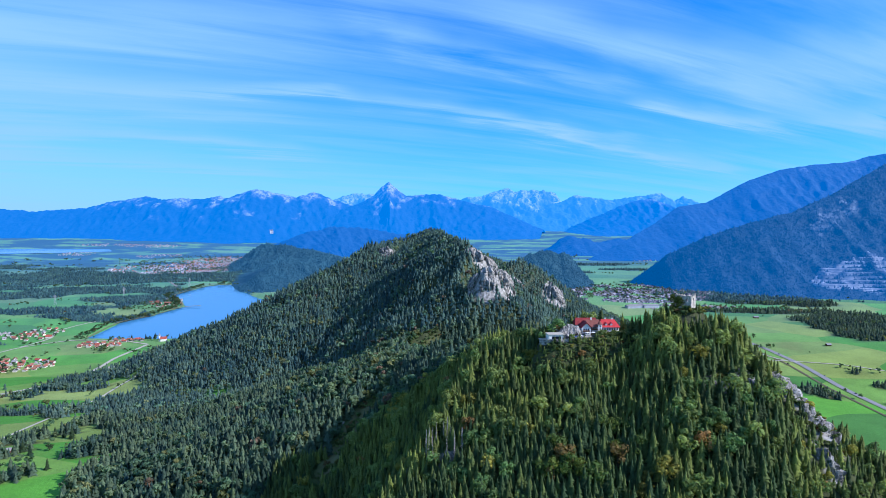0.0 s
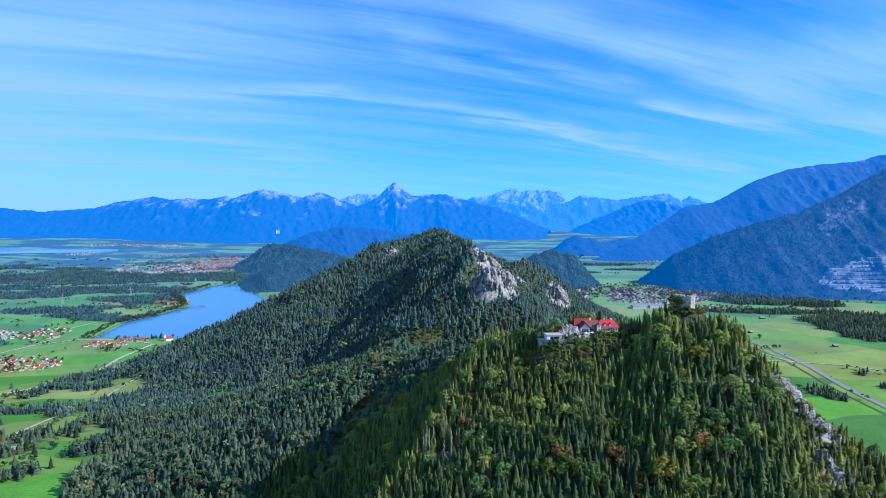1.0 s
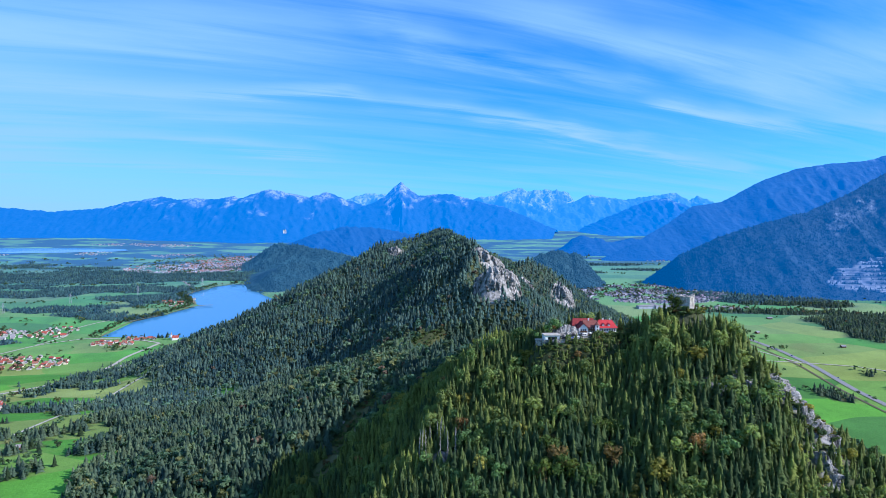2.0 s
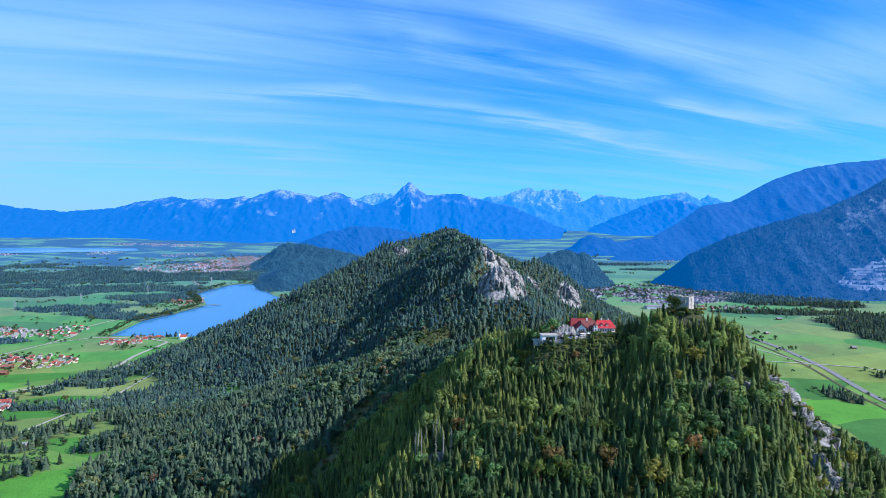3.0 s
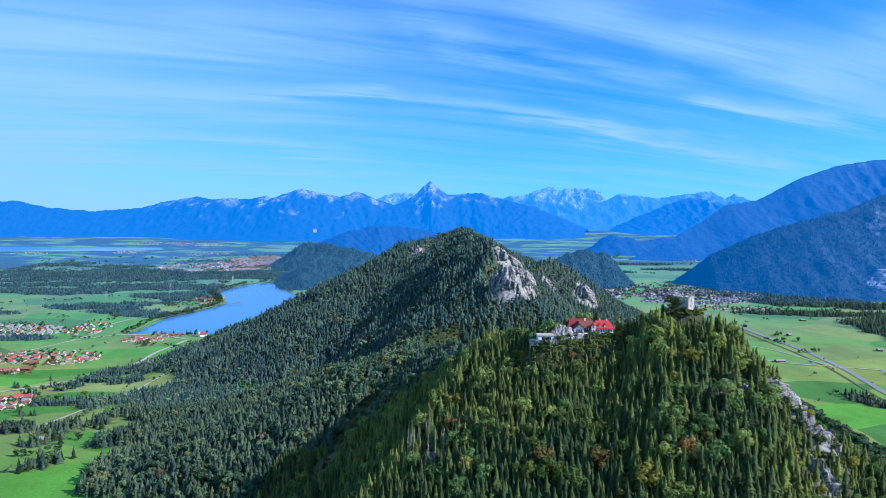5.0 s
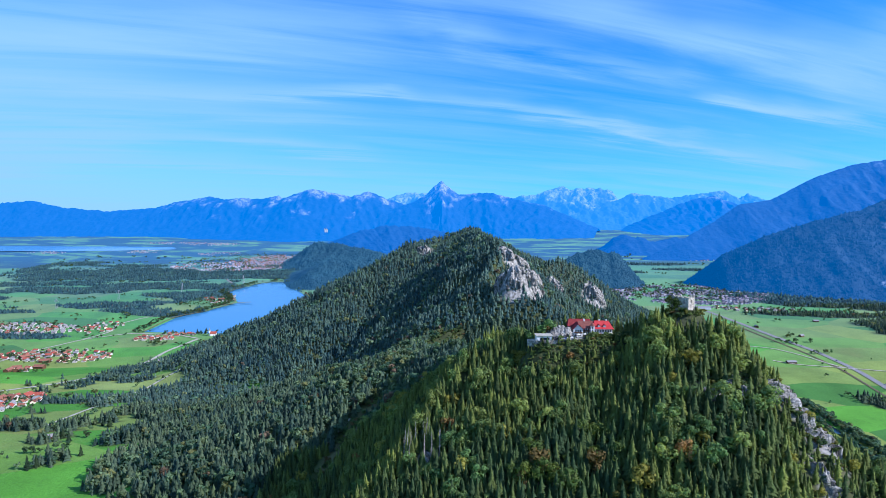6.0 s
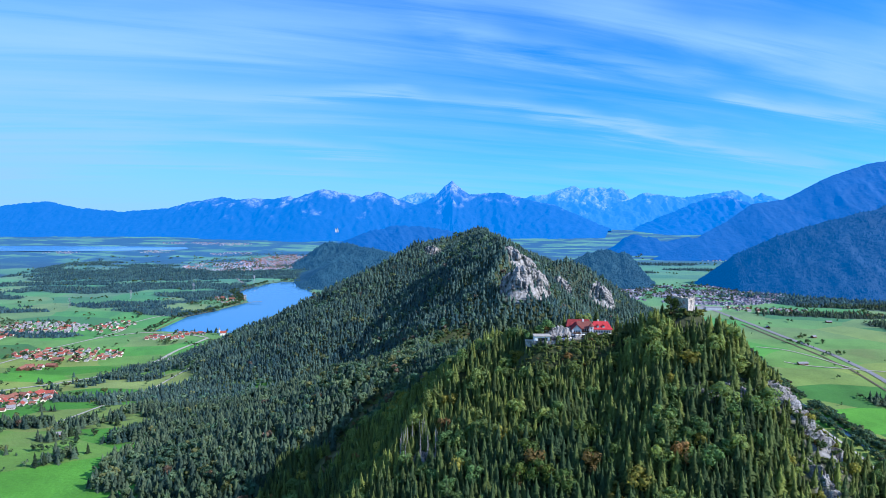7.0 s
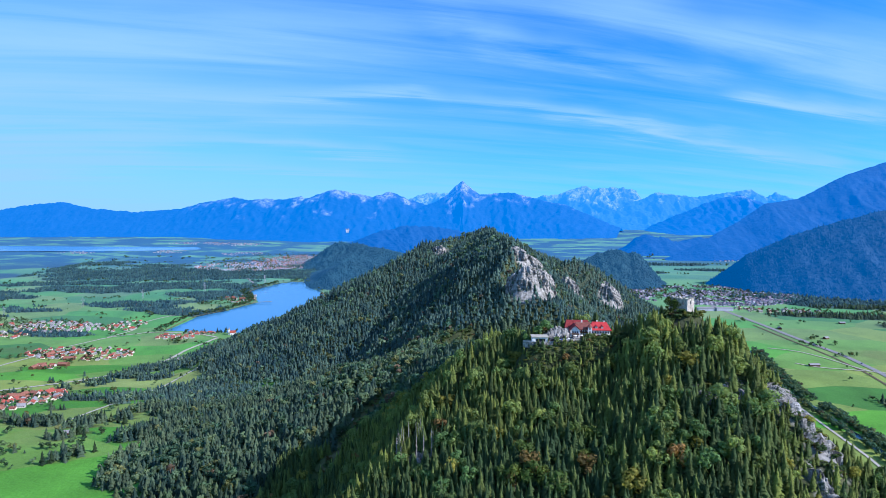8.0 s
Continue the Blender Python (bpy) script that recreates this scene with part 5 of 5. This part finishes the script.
    gx, gy = (float(land(np.array([cx + dx * 8]), np.array([cy + dy * 8]))[0][0]) - float(land(np.array([cx - dx * 8]), np.array([cy - dy * 8]))[0][0]) for dx, dy in ((1, 0), (0, 1)))
    size = math.hypot(gx, gy)
    down, along = (-gx / size, -gy / size), (gy / size, -gx / size)
    n, m = (min(max(int(v / 0.6), 18), 110) for v in (wide, deep))
    u, v = np.meshgrid(np.linspace(-1.15, 1.15, n), np.linspace(-1.15, 1.15, m))
    a, b = u * wide / 2, v * deep / 2
    x, y = cx + along[0] * a + down[0] * b, cy + along[1] * a + down[1] * b
    z = land(x, y)[0]
    ribs = layers(a / 8, b / 26 + seed, 5, seed, True)
    tiers = b / 7 + 0.9 * layers(a / 22, b / 22, 3, seed + 3)
    ledge = ease(0.55, 1.0, tiers - np.floor(tiers))
    chips = layers(a / 3.5, b / 3.5, 4, seed + 5, True)
    edge = np.clip(1.0 - np.hypot(u, v) - 0.5 * layers(u * 2.4 + seed, v * 2.4, 4, seed + 7), -0.5, 0.4) / 0.4
    rise = bold * (edge * 1.2 - 0.4 + np.clip(edge, 0, 1) * (1.3 * ribs + 0.5 * chips + 2.4 * (0.5 - ledge)))
    pts = np.stack([x + down[0] * rise * 0.8, y + down[1] * rise * 0.8, z + rise * 0.6], -1).reshape(-1, 3)
    tagged(new("crag", mesh_of("crag", pts, sheet(n, m), GROWN_ROCK)), "pale grey limestone crag between the trees", "rock", "crags")


for n, row in enumerate([(-120, 1309, 34, 18, 1.8), (156, 345, 16, 10, 0.9), (172, 349, 18, 12, 1.1), (195, 353, 14, 13, 1.0), (202, 346, 12, 16, 1.2), (209, 337, 9, 18, 1.1), (202, 316, 9, 15, 1.1), (5, 345, 9, 8, 0.8), (80, 398, 11, 7, 1.5)]):
    crag(*row[:4], 300 + 11 * n, row[4])


def cliff(drop, line, seed):
    """A limestone wall under the rim of a bluff: upright ribs and clefts, a few ledges, a ragged foot."""
    pts = np.array(line, float)
    run = np.concatenate([[0], np.cumsum(np.hypot(*np.diff(pts[:, :2], axis=0).T))])
    s = np.arange(-6, run[-1] + 6, 0.9)
    cx, cy, cz = (np.interp(s, run, pts[:, k]) for k in range(3))
    kern = np.hanning(23) / np.hanning(23).sum()
    cx, cy, cz = (np.convolve(np.pad(v, 11, mode="reflect", reflect_type="odd"), kern, "valid") for v in (cx, cy, cz))
    dx, dy = np.gradient(cx), np.gradient(cy)
    size = np.hypot(dx, dy)
    nx, ny = dy / size, -dx / size
    v = np.linspace(-0.12, 1.12, int(drop * 1.3))
    gs, gv = np.meshgrid(s, v)
    h = gv * drop
    tower = layers(gs / 15, h / 60 + seed, 2, seed)
    ribs = layers(gs / 6.5, h / 24 + seed, 4, seed + 2, True)
    chips = layers(gs / 2.4, h / 5, 3, seed + 4, True)
    tiers = h / 9 + 0.8 * layers(gs / 14, h / 20, 3, seed + 6)
    ledge = tiers - np.floor(tiers)
    ends = ease(-6, 4, gs) * (1 - ease(run[-1] - 4, run[-1] + 6, gs))
    foot = 1 - ease(0.40, 0.80, gv + 0.55 * layers(gs / 9, gs * 0, 3, seed + 8))
    head = ease(-0.10, 0.12, gv + 0.16 * layers(gs / 7, gs * 0, 3, seed + 9))
    cleft = 7.0 * np.exp(-(((gs - run[-1] * 0.46 - 0.12 * h) / 4.0) ** 2)) if run[-1] > 70 else 0.0  # a wooded gully splits the longest wall
    out = (4 + h) / 3.2 - 2.5 - 3.0 * (1 - foot) + 3.2 * ends * foot * head + ends * (4.2 * tower + 2.6 * (ribs - 0.3) + 0.8 * chips + 1.4 * ledge) * head - 4 * (1 - head) - cleft
    x, y = cx + nx * out, cy + ny * out
    z = cz - 2.6 - h + 0.6 * chips
    tagged(new("cliff", mesh_of("cliff", np.stack([x, y, z], -1).reshape(-1, 3), sheet(len(s), len(v)), LIMESTONE)), "pale grey limestone cliff with upright clefts above the forest", "rock", "crags")


for n, (drop, line) in enumerate(BLUFFS[:4]):
    cliff(drop, line, 500 + 13 * n)


def rock_mass(cx, cy, z, a, b, tall, turn, seed):
    """A free-standing knob of limestone with steep ribbed sides and a broken top."""
    u, v = np.meshgrid(np.linspace(-1, 1, 56), np.linspace(-1, 1, 44))
    r = np.hypot(u, v) + 0.22 * layers(u * 2.2 + seed, v * 2.2, 4, seed)
    shape = np.clip(1.05 - r, 0, 1) ** 0.42 * (0.72 + 0.30 * layers(u * 1.6, v * 1.6, 3, seed + 4)) + 0.10 * layers(u * 6, v * 6, 4, seed + 6, True) * (r < 1)
    steps_of = shape * 6
    shape = (np.floor(steps_of) + ease(0.2, 0.9, steps_of - np.floor(steps_of))) / 6
    c, s = math.cos(radians(turn)), math.sin(radians(turn))
    pts = np.stack([cx + u * a * c - v * b * s, cy + u * a * s + v * b * c, z - 1.5 + tall * shape], -1).reshape(-1, 3)
    tagged(new("rock_knob", mesh_of("rock_knob", pts, sheet(56, 44), LIMESTONE)), "pale craggy limestone knob beside the hotel terrace", "rock")


rock_mass(83.0, 399.5, 324.0, 10.0, 5.5, 9.5, 12, 411)


# ---- roads, tracks and river ----
def ribbon(name, label, category, pts, width, mat, lift=0.7):
    """A strip of even width laid over the ground along a smooth line."""
    p = np.array(pts, float)
    run = np.concatenate([[0], np.cumsum(np.hypot(*np.diff(p, axis=0).T))])
    s = np.arange(0, run[-1], 6.0)
    x, y = (np.interp(s, run, p[:, k]) for k in range(2))
    kern = np.hanning(17) / np.hanning(17).sum()
    x, y = (np.convolve(np.pad(v, 8, mode="reflect", reflect_type="odd"), kern, "valid") for v in (x, y))
    dx, dy = np.gradient(x), np.gradient(y)
    k = np.hypot(dx, dy)
    rows = []
    for side in (-0.5, -0.2, 0.2, 0.5):
        a, b = x - dy / k * width * side, y + dx / k * width * side
        rows.append(np.stack([a, b, np.maximum(land(a, b)[0], land(x, y)[0]) + lift], -1))
    return tagged(new(name, mesh_of(name, np.concatenate(rows), sheet(len(x), 4), mat)), label, category, kind="structure")


ribbon("road_1", "grey two-lane valley highway through the meadows", "road", [(690, 700), (694, 813), (688, 940), (680, 1044), (687, 1180), (678, 1284), (646, 1404), (612, 1532), (582, 1636), (565, 1716), (560, 1800)], 11, ASPHALT)
ribbon("railway", "dark single railway line beside the highway", "railway", [(668, 700), (670, 813), (664, 940), (657, 1044), (662, 1180), (650, 1284), (622, 1404), (590, 1532)], 4, BARK)
ribbon("road_2", "pale country road between meadows and village", "road", [(-800, 800), (-766, 882), (-719, 988), (-702, 1060), (-684, 1164), (-693, 1228), (-703, 1300), (-693, 1364), (-689, 1428)], 8, GRAVEL)
ribbon("road_3", "pale lane through the lakeside village", "road", [(-900, 900), (-968, 1012), (-981, 1100), (-1008, 1300), (-976, 1412), (-890, 1468), (-760, 1462), (-689, 1428)], 6, GRAVEL)
ribbon("road_4", "narrow pale lane by the lake", "road", [(-976, 1412), (-950, 1492), (-985, 1548), (-953, 1628), (-900, 1720)], 6, GRAVEL)
ribbon("road_5", "grey road running to the distant town", "road", [(-1126, 2444), (-1017, 2284), (-921, 2148), (-900, 2040)], 9, ASPHALT)
ribbon("track_1", "pale gravel farm track across the meadow", "track", [(549, 1330), (600, 1320), (640, 1262), (665, 1200), (690, 1180)], 4, GRAVEL)
ribbon("track_2", "pale winding farm track in the meadow", "track", [(560, 1226), (588, 1204), (640, 1200), (690, 1190), (772, 1164), (860, 1080)], 4, GRAVEL)
ribbon("track_3", "pale gravel track along the wooded slope", "track", [(-510, 700), (-523, 834), (-530, 930), (-545, 996), (-511, 1116)], 4, GRAVEL)
ribbon("track_4", "grey forest track in the gully", "track", [(-121, 425), (-112, 445), (-110, 462), (-106, 480), (-94, 505), (-84, 520)], 2.6, GRAVEL, 0.4)
ribbon("track_5", "pale cycle path beside the river", "track", [(478, 700), (486, 820), (477, 930), (468, 1044), (468, 1140)], 4, GRAVEL)
ribbon("river", "narrow dark river between rows of trees", "river", [(535, 640), (523, 741), (508, 852), (500, 956), (484, 1044), (486, 1140), (500, 1300)], 9, RIVER_WATER, 0.5)


def river_trees():
    """Alders and spruces in a belt along both banks."""
    rng = np.random.default_rng(37)
    p = np.array([(523, 741), (508, 852), (500, 956), (484, 1044), (486, 1140), (500, 1300)], float)
    run = np.concatenate([[0], np.cumsum(np.hypot(*np.diff(p, axis=0).T))])
    n = 900
    at, off = rng.uniform(0, run[-1], n), np.where(rng.uniform(0, 1, n) < 0.35, rng.uniform(-14, -5, n), rng.uniform(6, 25, n))
    x, y = np.interp(at, run, p[:, 0]) + off, np.interp(at, run, p[:, 1])
    keep = layers(x / 40, y / 40, 2, 97) > -0.55
    x, y = x[keep], y[keep]
    # haze tint plus a bluish multiplier paint distance onto the belt
    tint = tints(rng, x, y, np.ones(len(x), bool), 1.0) * np.array((0.85, 1.0, 1.5))
    planted("river_trees", "grey-green belt of trees along the river banks", LEAFY_MID, x, y, land(x, y)[0] - 0.5, rng.uniform(6, 12, len(x)), rng.uniform(1.0, 1.5, len(x)), tint, category="trees")


river_trees()
# ---- villages and towns ----
for n, (area, count, odds) in enumerate([
        ((-668, 800, 46, 80), 44, (6, 4, 2, 1, 3)), ((-925, 1245, 125, 62), 78, (5, 3, 4, 1, 4)), ((-880, 1105, 30, 26), 9, (3, 4, 1, 3, 1)), ((-1190, 1500, 130, 56), 92, (1, 1, 4, 0, 9)),
        ((-1260, 1400, 60, 40), 20, (4, 3, 3, 1, 3)), ((-1010, 1520, 60, 55), 24, (3, 3, 3, 0, 4)), ((-800, 1418, 48, 22), 18, (5, 5, 2, 1, 1)), ((-752, 1464, 40, 14), 8, (5, 5, 2, 1, 1)), ((-866, 1892, 56, 70), 16, (3, 3, 3, 1, 3)),
        ((-1390, 1500, 60, 70), 18, (5, 3, 4, 1, 4)), ((720, 1690, 110, 24), 22, (0, 0, 4, 0, 6)), ((640, 1715, 40, 18), 8, (0, 0, 4, 0, 6))]):
    village(area, count, 50 + n, gap=12, odds=odds)
town("old_town", "distant town of red and white houses on the plain", (-985, 2740, 215, 230), 620, 71, (TOWN_RED, TOWN_GREY, TOWN_RED), 9)
town("suburb", "distant pale commercial buildings and houses", (-1140, 2580, 260, 130), 380, 73, (TOWN_GREY, TOWN_WALL, TOWN_RED), 11)
town("valley_village", "valley village of white houses with dark roofs", (590, 1905, 240, 150), 1150, 72, (TOWN_DARK, TOWN_GREY, TOWN_LILAC, TOWN_DARK), 7.5)
for n, (x, y, a, b, count) in enumerate([(-1827, 3080, 90, 60, 36), (-2324, 3010, 110, 40, 24), (-1867, 3468, 200, 50, 60), (-1610, 3404, 160, 60, 60), (-1380, 3000, 110, 60, 40), (380, 2130, 90, 40, 40), (900, 2700, 120, 60, 40)]):
    town("hamlet", "small distant hamlet of pale houses on the plain", (x, y, a, b), count, 80 + n, (TOWN_DARK, TOWN_GREY, TOWN_LILAC), 12)
# ---- small things ----
CAR_PAINTS = [plain_mat(f"{word}_car_paint", c, 0.05, 2.0, 0.3) for word, c in (("dark", (0.03, 0.03, 0.035)), ("silver", (0.4, 0.41, 0.43)), ("blue", (0.04, 0.09, 0.25)), ("white", (0.7, 0.7, 0.7)))]
RUBBER = plain_mat("rubber", (0.02, 0.02, 0.02), 0.2, 2.0)
CANVAS = plain_mat("parasol_canvas", (0.62, 0.58, 0.50), 0.08, 2.0)


def car(at, paint, words):
    made = thing("car", f"{words} parked on the gravel terrace", "car", at, "cars")
    bm = block(-2.1, 2.1, -0.85, 0.85, 0.3, 0.9)
    bmesh.ops.bevel(bm, geom=bm.edges[:], offset=0.15, segments=2, affect="EDGES")
    part("body", bm, paint, made)
    bm = block(-1.3, 1.0, -0.75, 0.75, 0.85, 1.45)
    for v in bm.verts:
        if v.co.z > 1.2:
            v.co.x *= 0.75
            v.co.y *= 0.85
    part("cabin", bm, GLASS, made)
    for x in (-1.3, 1.3):
        for y in (-0.8, 0.8):
            bm = bmesh.new()
            bmesh.ops.create_cone(bm, cap_ends=True, segments=14, radius1=0.33, radius2=0.33, depth=0.22, matrix=pose(x, y, 0.33, 90))
            part("wheel", bm, RUBBER, made)
    return made


def terrace_height(x):
    return 323.6 + 1.7 * (x - 58) / 60


for n, (x, y, turn) in enumerate([(79.5, 388.6, 30), (82.0, 390.0, 25), (84.6, 391.4, 28), (87.5, 392.6, 24), (77.0, 391.5, 80), (90.5, 395.0, 15)]):
    car(pose(x, y, terrace_height(x), 0, 0, turn), CAR_PAINTS[n % 4], ("dark car", "silver car", "blue car", "white car")[n % 4])


def road_vehicle(x, y, turn, n):
    made = car(pose(x, y, terrain_z(x, y) + 0.75, 0, 0, turn), CAR_PAINTS[n % 4], "small car")
    tagged(made, ("dark car", "silver car", "blue car", "white car")[n % 4] + " driving on the valley highway")


for n, (x, y) in enumerate([(685, 1010), (689, 1100), (682, 1240), (664, 1340), (690, 900)]):
    road_vehicle(x, y, 92, n)


def parasol(x, y):
    made = thing("parasol", "cream canvas parasol open on the hotel terrace", "parasol", pose(x, y, terrace_height(x)), "parasols")
    bm = bmesh.new()
    bmesh.ops.create_cone(bm, cap_ends=True, segments=8, radius1=0.05, radius2=0.05, depth=2.5, matrix=pose(0, 0, 1.25))
    part("pole", bm, METAL, made)
    bm = bmesh.new()
    bmesh.ops.create_cone(bm, cap_ends=False, segments=8, radius1=1.5, radius2=0.05, depth=0.6, matrix=pose(0, 0, 2.5))
    bmesh.ops.solidify(bm, geom=bm.faces[:], thickness=0.03)
    part("canopy", bm, CANVAS, made)


for x, y in ((93, 394.2), (97, 395.0), (101, 395.4), (105, 396.0), (109, 396.2), (113, 397.0)):
    parasol(x, y)


# bushes that have grown over the ruin's western corner, and on its sill
for n, (x, y, z, tall, wide) in enumerate([(149.2, 395.2, 343.0, 9.2, 1.25), (150.6, 393.4, 343.0, 8.6, 1.3), (148.0, 391.6, 340.8, 6.5, 1.5)]):
    stand("bush", "dense green bush growing against the ruined wall", LEAFY_NEAR, n, (0.055, 0.085, 0.02), x, y, z, tall, wide, 40 * n)


# broadleaved trees below the terrace wall
for n, (x, y) in enumerate([(60.0, 377.0), (64.0, 375.0), (69.0, 376.5), (74.0, 374.5), (79.0, 373.5), (86.0, 375.0), (92.0, 377.0), (99.0, 378.0)]):
    stand("broadleaf_tree", "broadleaved tree with a rounded yellow-green crown below the terrace", LEAFY_NEAR, n % 5, ((0.060, 0.105, 0.030), (0.10, 0.125, 0.034))[n % 2], x, y, terrain_z(x, y), 5.5 + n % 3, 1.3, 47 * n)


def pylon(x, y, turn, tall=30.0):
    """A lattice power pylon: four legs, cross braces and three arms."""
    made = thing("power_pylon", "grey steel lattice power pylon in the plain", "pylon", pose(x, y, terrain_z(x, y), 0, 0, turn) @ Matrix.Scale(tall / 30, 4), "power pylons")

    def bar(bm, a, b, r=0.16):
        a, b = Vector(a), Vector(b)
        m = Matrix.Translation((a + b) / 2) @ (b - a).to_track_quat("Z", "Y").to_matrix().to_4x4()
        bmesh.ops.create_cone(bm, cap_ends=True, segments=4, radius1=r, radius2=r, depth=(b - a).length, matrix=m)

    for sx in (-1, 1):
        for sy in (-1, 1):
            bm = bmesh.new()
            bar(bm, (sx * 3, sy * 3, -1), (sx * 0.5, sy * 0.5, 30), 0.22)
            part("leg", bm, METAL, made)
    bm = bmesh.new()
    for k in range(7):
        z0, z1 = 4 * k, 4 * (k + 1)
        w0, w1 = 3 - 2.5 * z0 / 30, 3 - 2.5 * z1 / 30
        for s in (-1, 1):
            bar(bm, (-w0, s * w0, z0), (w1, s * w1, z1), 0.12)
            bar(bm, (s * w0, -w0, z0), (s * w1, w1, z1), 0.12)
    part("bracing", bm, METAL, made)
    for z, r in ((20, 6.5), (24, 5.0), (28, 3.5)):
        bm = bmesh.new()
        bar(bm, (-r, 0, z), (r, 0, z), 0.2)
        bar(bm, (-r, 0, z), (0, 0, z + 1.6), 0.12)
        bar(bm, (r, 0, z), (0, 0, z + 1.6), 0.12)
        part("arm", bm, METAL, made)


for x, y in ((-1187, 1876), (-1298, 1740), (-1440, 1600), (-1050, 2020), (-900, 2180)):
    pylon(x, y, 40)


def church(x, y):
    made = thing("church", "small white village church with a pointed tower by the lake", "church", pose(x, y, terrain_z(x, y), 0, 0, 20))
    part("nave", gable_wall(bmesh.new(), -7, 7, -4, 4, -2, 6, 4), WHITE, made)
    part("roof", gable(bmesh.new(), -7.5, 7.5, -4.7, 4.7, 5.4, 5.0), VILLAGE_RED, made)
    tower = part("tower", block(-10.5, -7, -1.8, 1.8, -2, 13), WHITE, made)
    bm = bmesh.new()
    bmesh.ops.create_cone(bm, cap_ends=True, segments=4, radius1=2.9, radius2=0.05, depth=7, matrix=pose(-8.75, 0, 16.5, 0, 0, 45))
    part("spire", bm, GREY_ROOF, tower)


church(-668, 1462)


def barn(x, y, turn, length=14):
    made = thing("hay_barn", "small weathered timber hay barn in the meadow", "barn", pose(x, y, terrain_z(x, y), 0, 0, turn), "hay barns")
    part("wall", gable_wall(bmesh.new(), -length / 2, length / 2, -3.5, 3.5, -1, 3, 2), TIMBER, made)
    part("roof", gable(bmesh.new(), -length / 2 - 0.6, length / 2 + 0.6, -4.2, 4.2, 2.6, 2.5), GREY_ROOF, made)
    part("door", block(-1.5, 1.5, -3.58, -3.5, 0, 2.6), BARK, made)


for x, y, turn, length in ((588, 1214, 10, 18), (799, 1564, 0, 12), (637, 1500, 80, 12), (700, 1420, 30, 10), (820, 1300, 0, 9), (-470, 650, 20, 12), (-640, 1180, 15, 12)):
    barn(x, y, turn, length)


def works(x, y):
    made = thing("sawmill", "long low grey industrial halls beside the village", "factory", pose(x, y, terrain_z(x, y), 0, 0, 8))
    for k, (x0, x1, y0, y1, h) in enumerate(((-45, 0, -9, 9, 6), (2, 45, -12, 6, 7), (-30, 20, 12, 24, 5))):
        hall = part("hall", block(x0, x1, y0, y1, -2, h), TOWN_WALL, made)
        part("roof", gable(bmesh.new(), x0 - 0.5, x1 + 0.5, y0 - 0.5, y1 + 0.5, h, 1.2), GREY_ROOF, hall)


works(548, 1690)


def far_castle(x, y, z):
    made = thing("hill_castle", "tiny white castle with towers on the far mountainside", "castle", pose(x, y, z, 0, 0, 15) @ Matrix.Scale(0.6, 4))
    part("palace", gable_wall(bmesh.new(), -11, 11, -4, 4, -14, 12, 5), TOWN_WALL, made)
    part("roof", gable(bmesh.new(), -11.5, 11.5, -4.6, 4.6, 11.5, 6), GREY_ROOF, made)
    for dx, h, r in ((-11, 22, 2.2), (9, 26, 2.4), (15, 14, 3.0)):
        bm = bmesh.new()
        bmesh.ops.create_cone(bm, cap_ends=True, segments=10, radius1=r, radius2=r, depth=h + 14, matrix=pose(dx, -3, (h - 14) / 2))
        tower = part("tower", bm, TOWN_WALL, made)
        bm = bmesh.new()
        bmesh.ops.create_cone(bm, cap_ends=True, segments=10, radius1=r * 1.2, radius2=0.1, depth=7, matrix=pose(dx, -3, h + 3.5))
        part("spire", bm, GREY_ROOF, tower)


far_castle(-972, 3490, 326)


# ---- the lake's shore ----
REED = plain_mat("dry_reeds", (0.15, 0.15, 0.09), 0.35, 0.15)


SPIT = [(-819, 1808), (-792, 1835), (-763, 1854), (-731, 1856)]


def shore():
    line = LAKE[0:12]
    ribbon("reed_bed", "pale strip of dry reeds and sand along the lake", "reeds", line, 5, REED, 0.35)
    rng = np.random.default_rng(29)
    p = np.array(line, float)
    run = np.concatenate([[0], np.cumsum(np.hypot(*np.diff(p, axis=0).T))])
    s = rng.uniform(0, run[-1], 420)
    x, y = np.interp(s, run, p[:, 0]) - rng.uniform(5, 26, 420), np.interp(s, run, p[:, 1]) + rng.normal(0, 9, 420)
    keep = (wave(s / 60, s * 0, 95) > -0.25) & ~inside(LAKE, x, y)
    x, y = x[keep], y[keep]
    # shore trees take the full haze tint as well, darkened
    tint = tints(rng, x, y, np.ones(len(x), bool), 1.0) * np.array((0.6, 0.7, 0.85))
    planted("shore_trees", "dark trees along the lake shore", LEAFY_MID, x, y, land(x, y)[0], rng.uniform(5, 11, len(x)), rng.uniform(1.0, 1.5, len(x)), tint, category="trees")
    ribbon("sandbar", "low pale sandbar reaching into the lake", "sandbar", SPIT, 7, REED, 0.9)
    rng = random.Random(9)
    for x, y in ((-752, 1478), (-720, 1482), (-700, 1486), (-640, 1486), (-622, 1480), (-600, 1484)):
        stand("shore_tree", "tall dark spruce on the lake shore", SPRUCE_NEAR, rng.randrange(5), (0.022, 0.042, 0.03), x, y, terrain_z(x, y), rng.uniform(11, 15), 1.4, rng.uniform(0, 360))


shore()

# tall single spruces on the lower meadow
for n, (x, y) in enumerate([(-400, 592), (-391, 598), (-436, 640), (-452, 652), (-420, 560), (-428, 700), (-441, 706), (-455, 712), (-470, 720), (-415, 566), (-372, 640), (-384, 655)]):
    stand("spruce_tree", "tall single spruce standing in the meadow", SPRUCE_NEAR, n % 6, ((0.02, 0.042, 0.022), (0.03, 0.055, 0.024))[n % 2], x, y, terrain_z(x, y), 12 + (n * 7) % 6, 1.35, 50 * n)
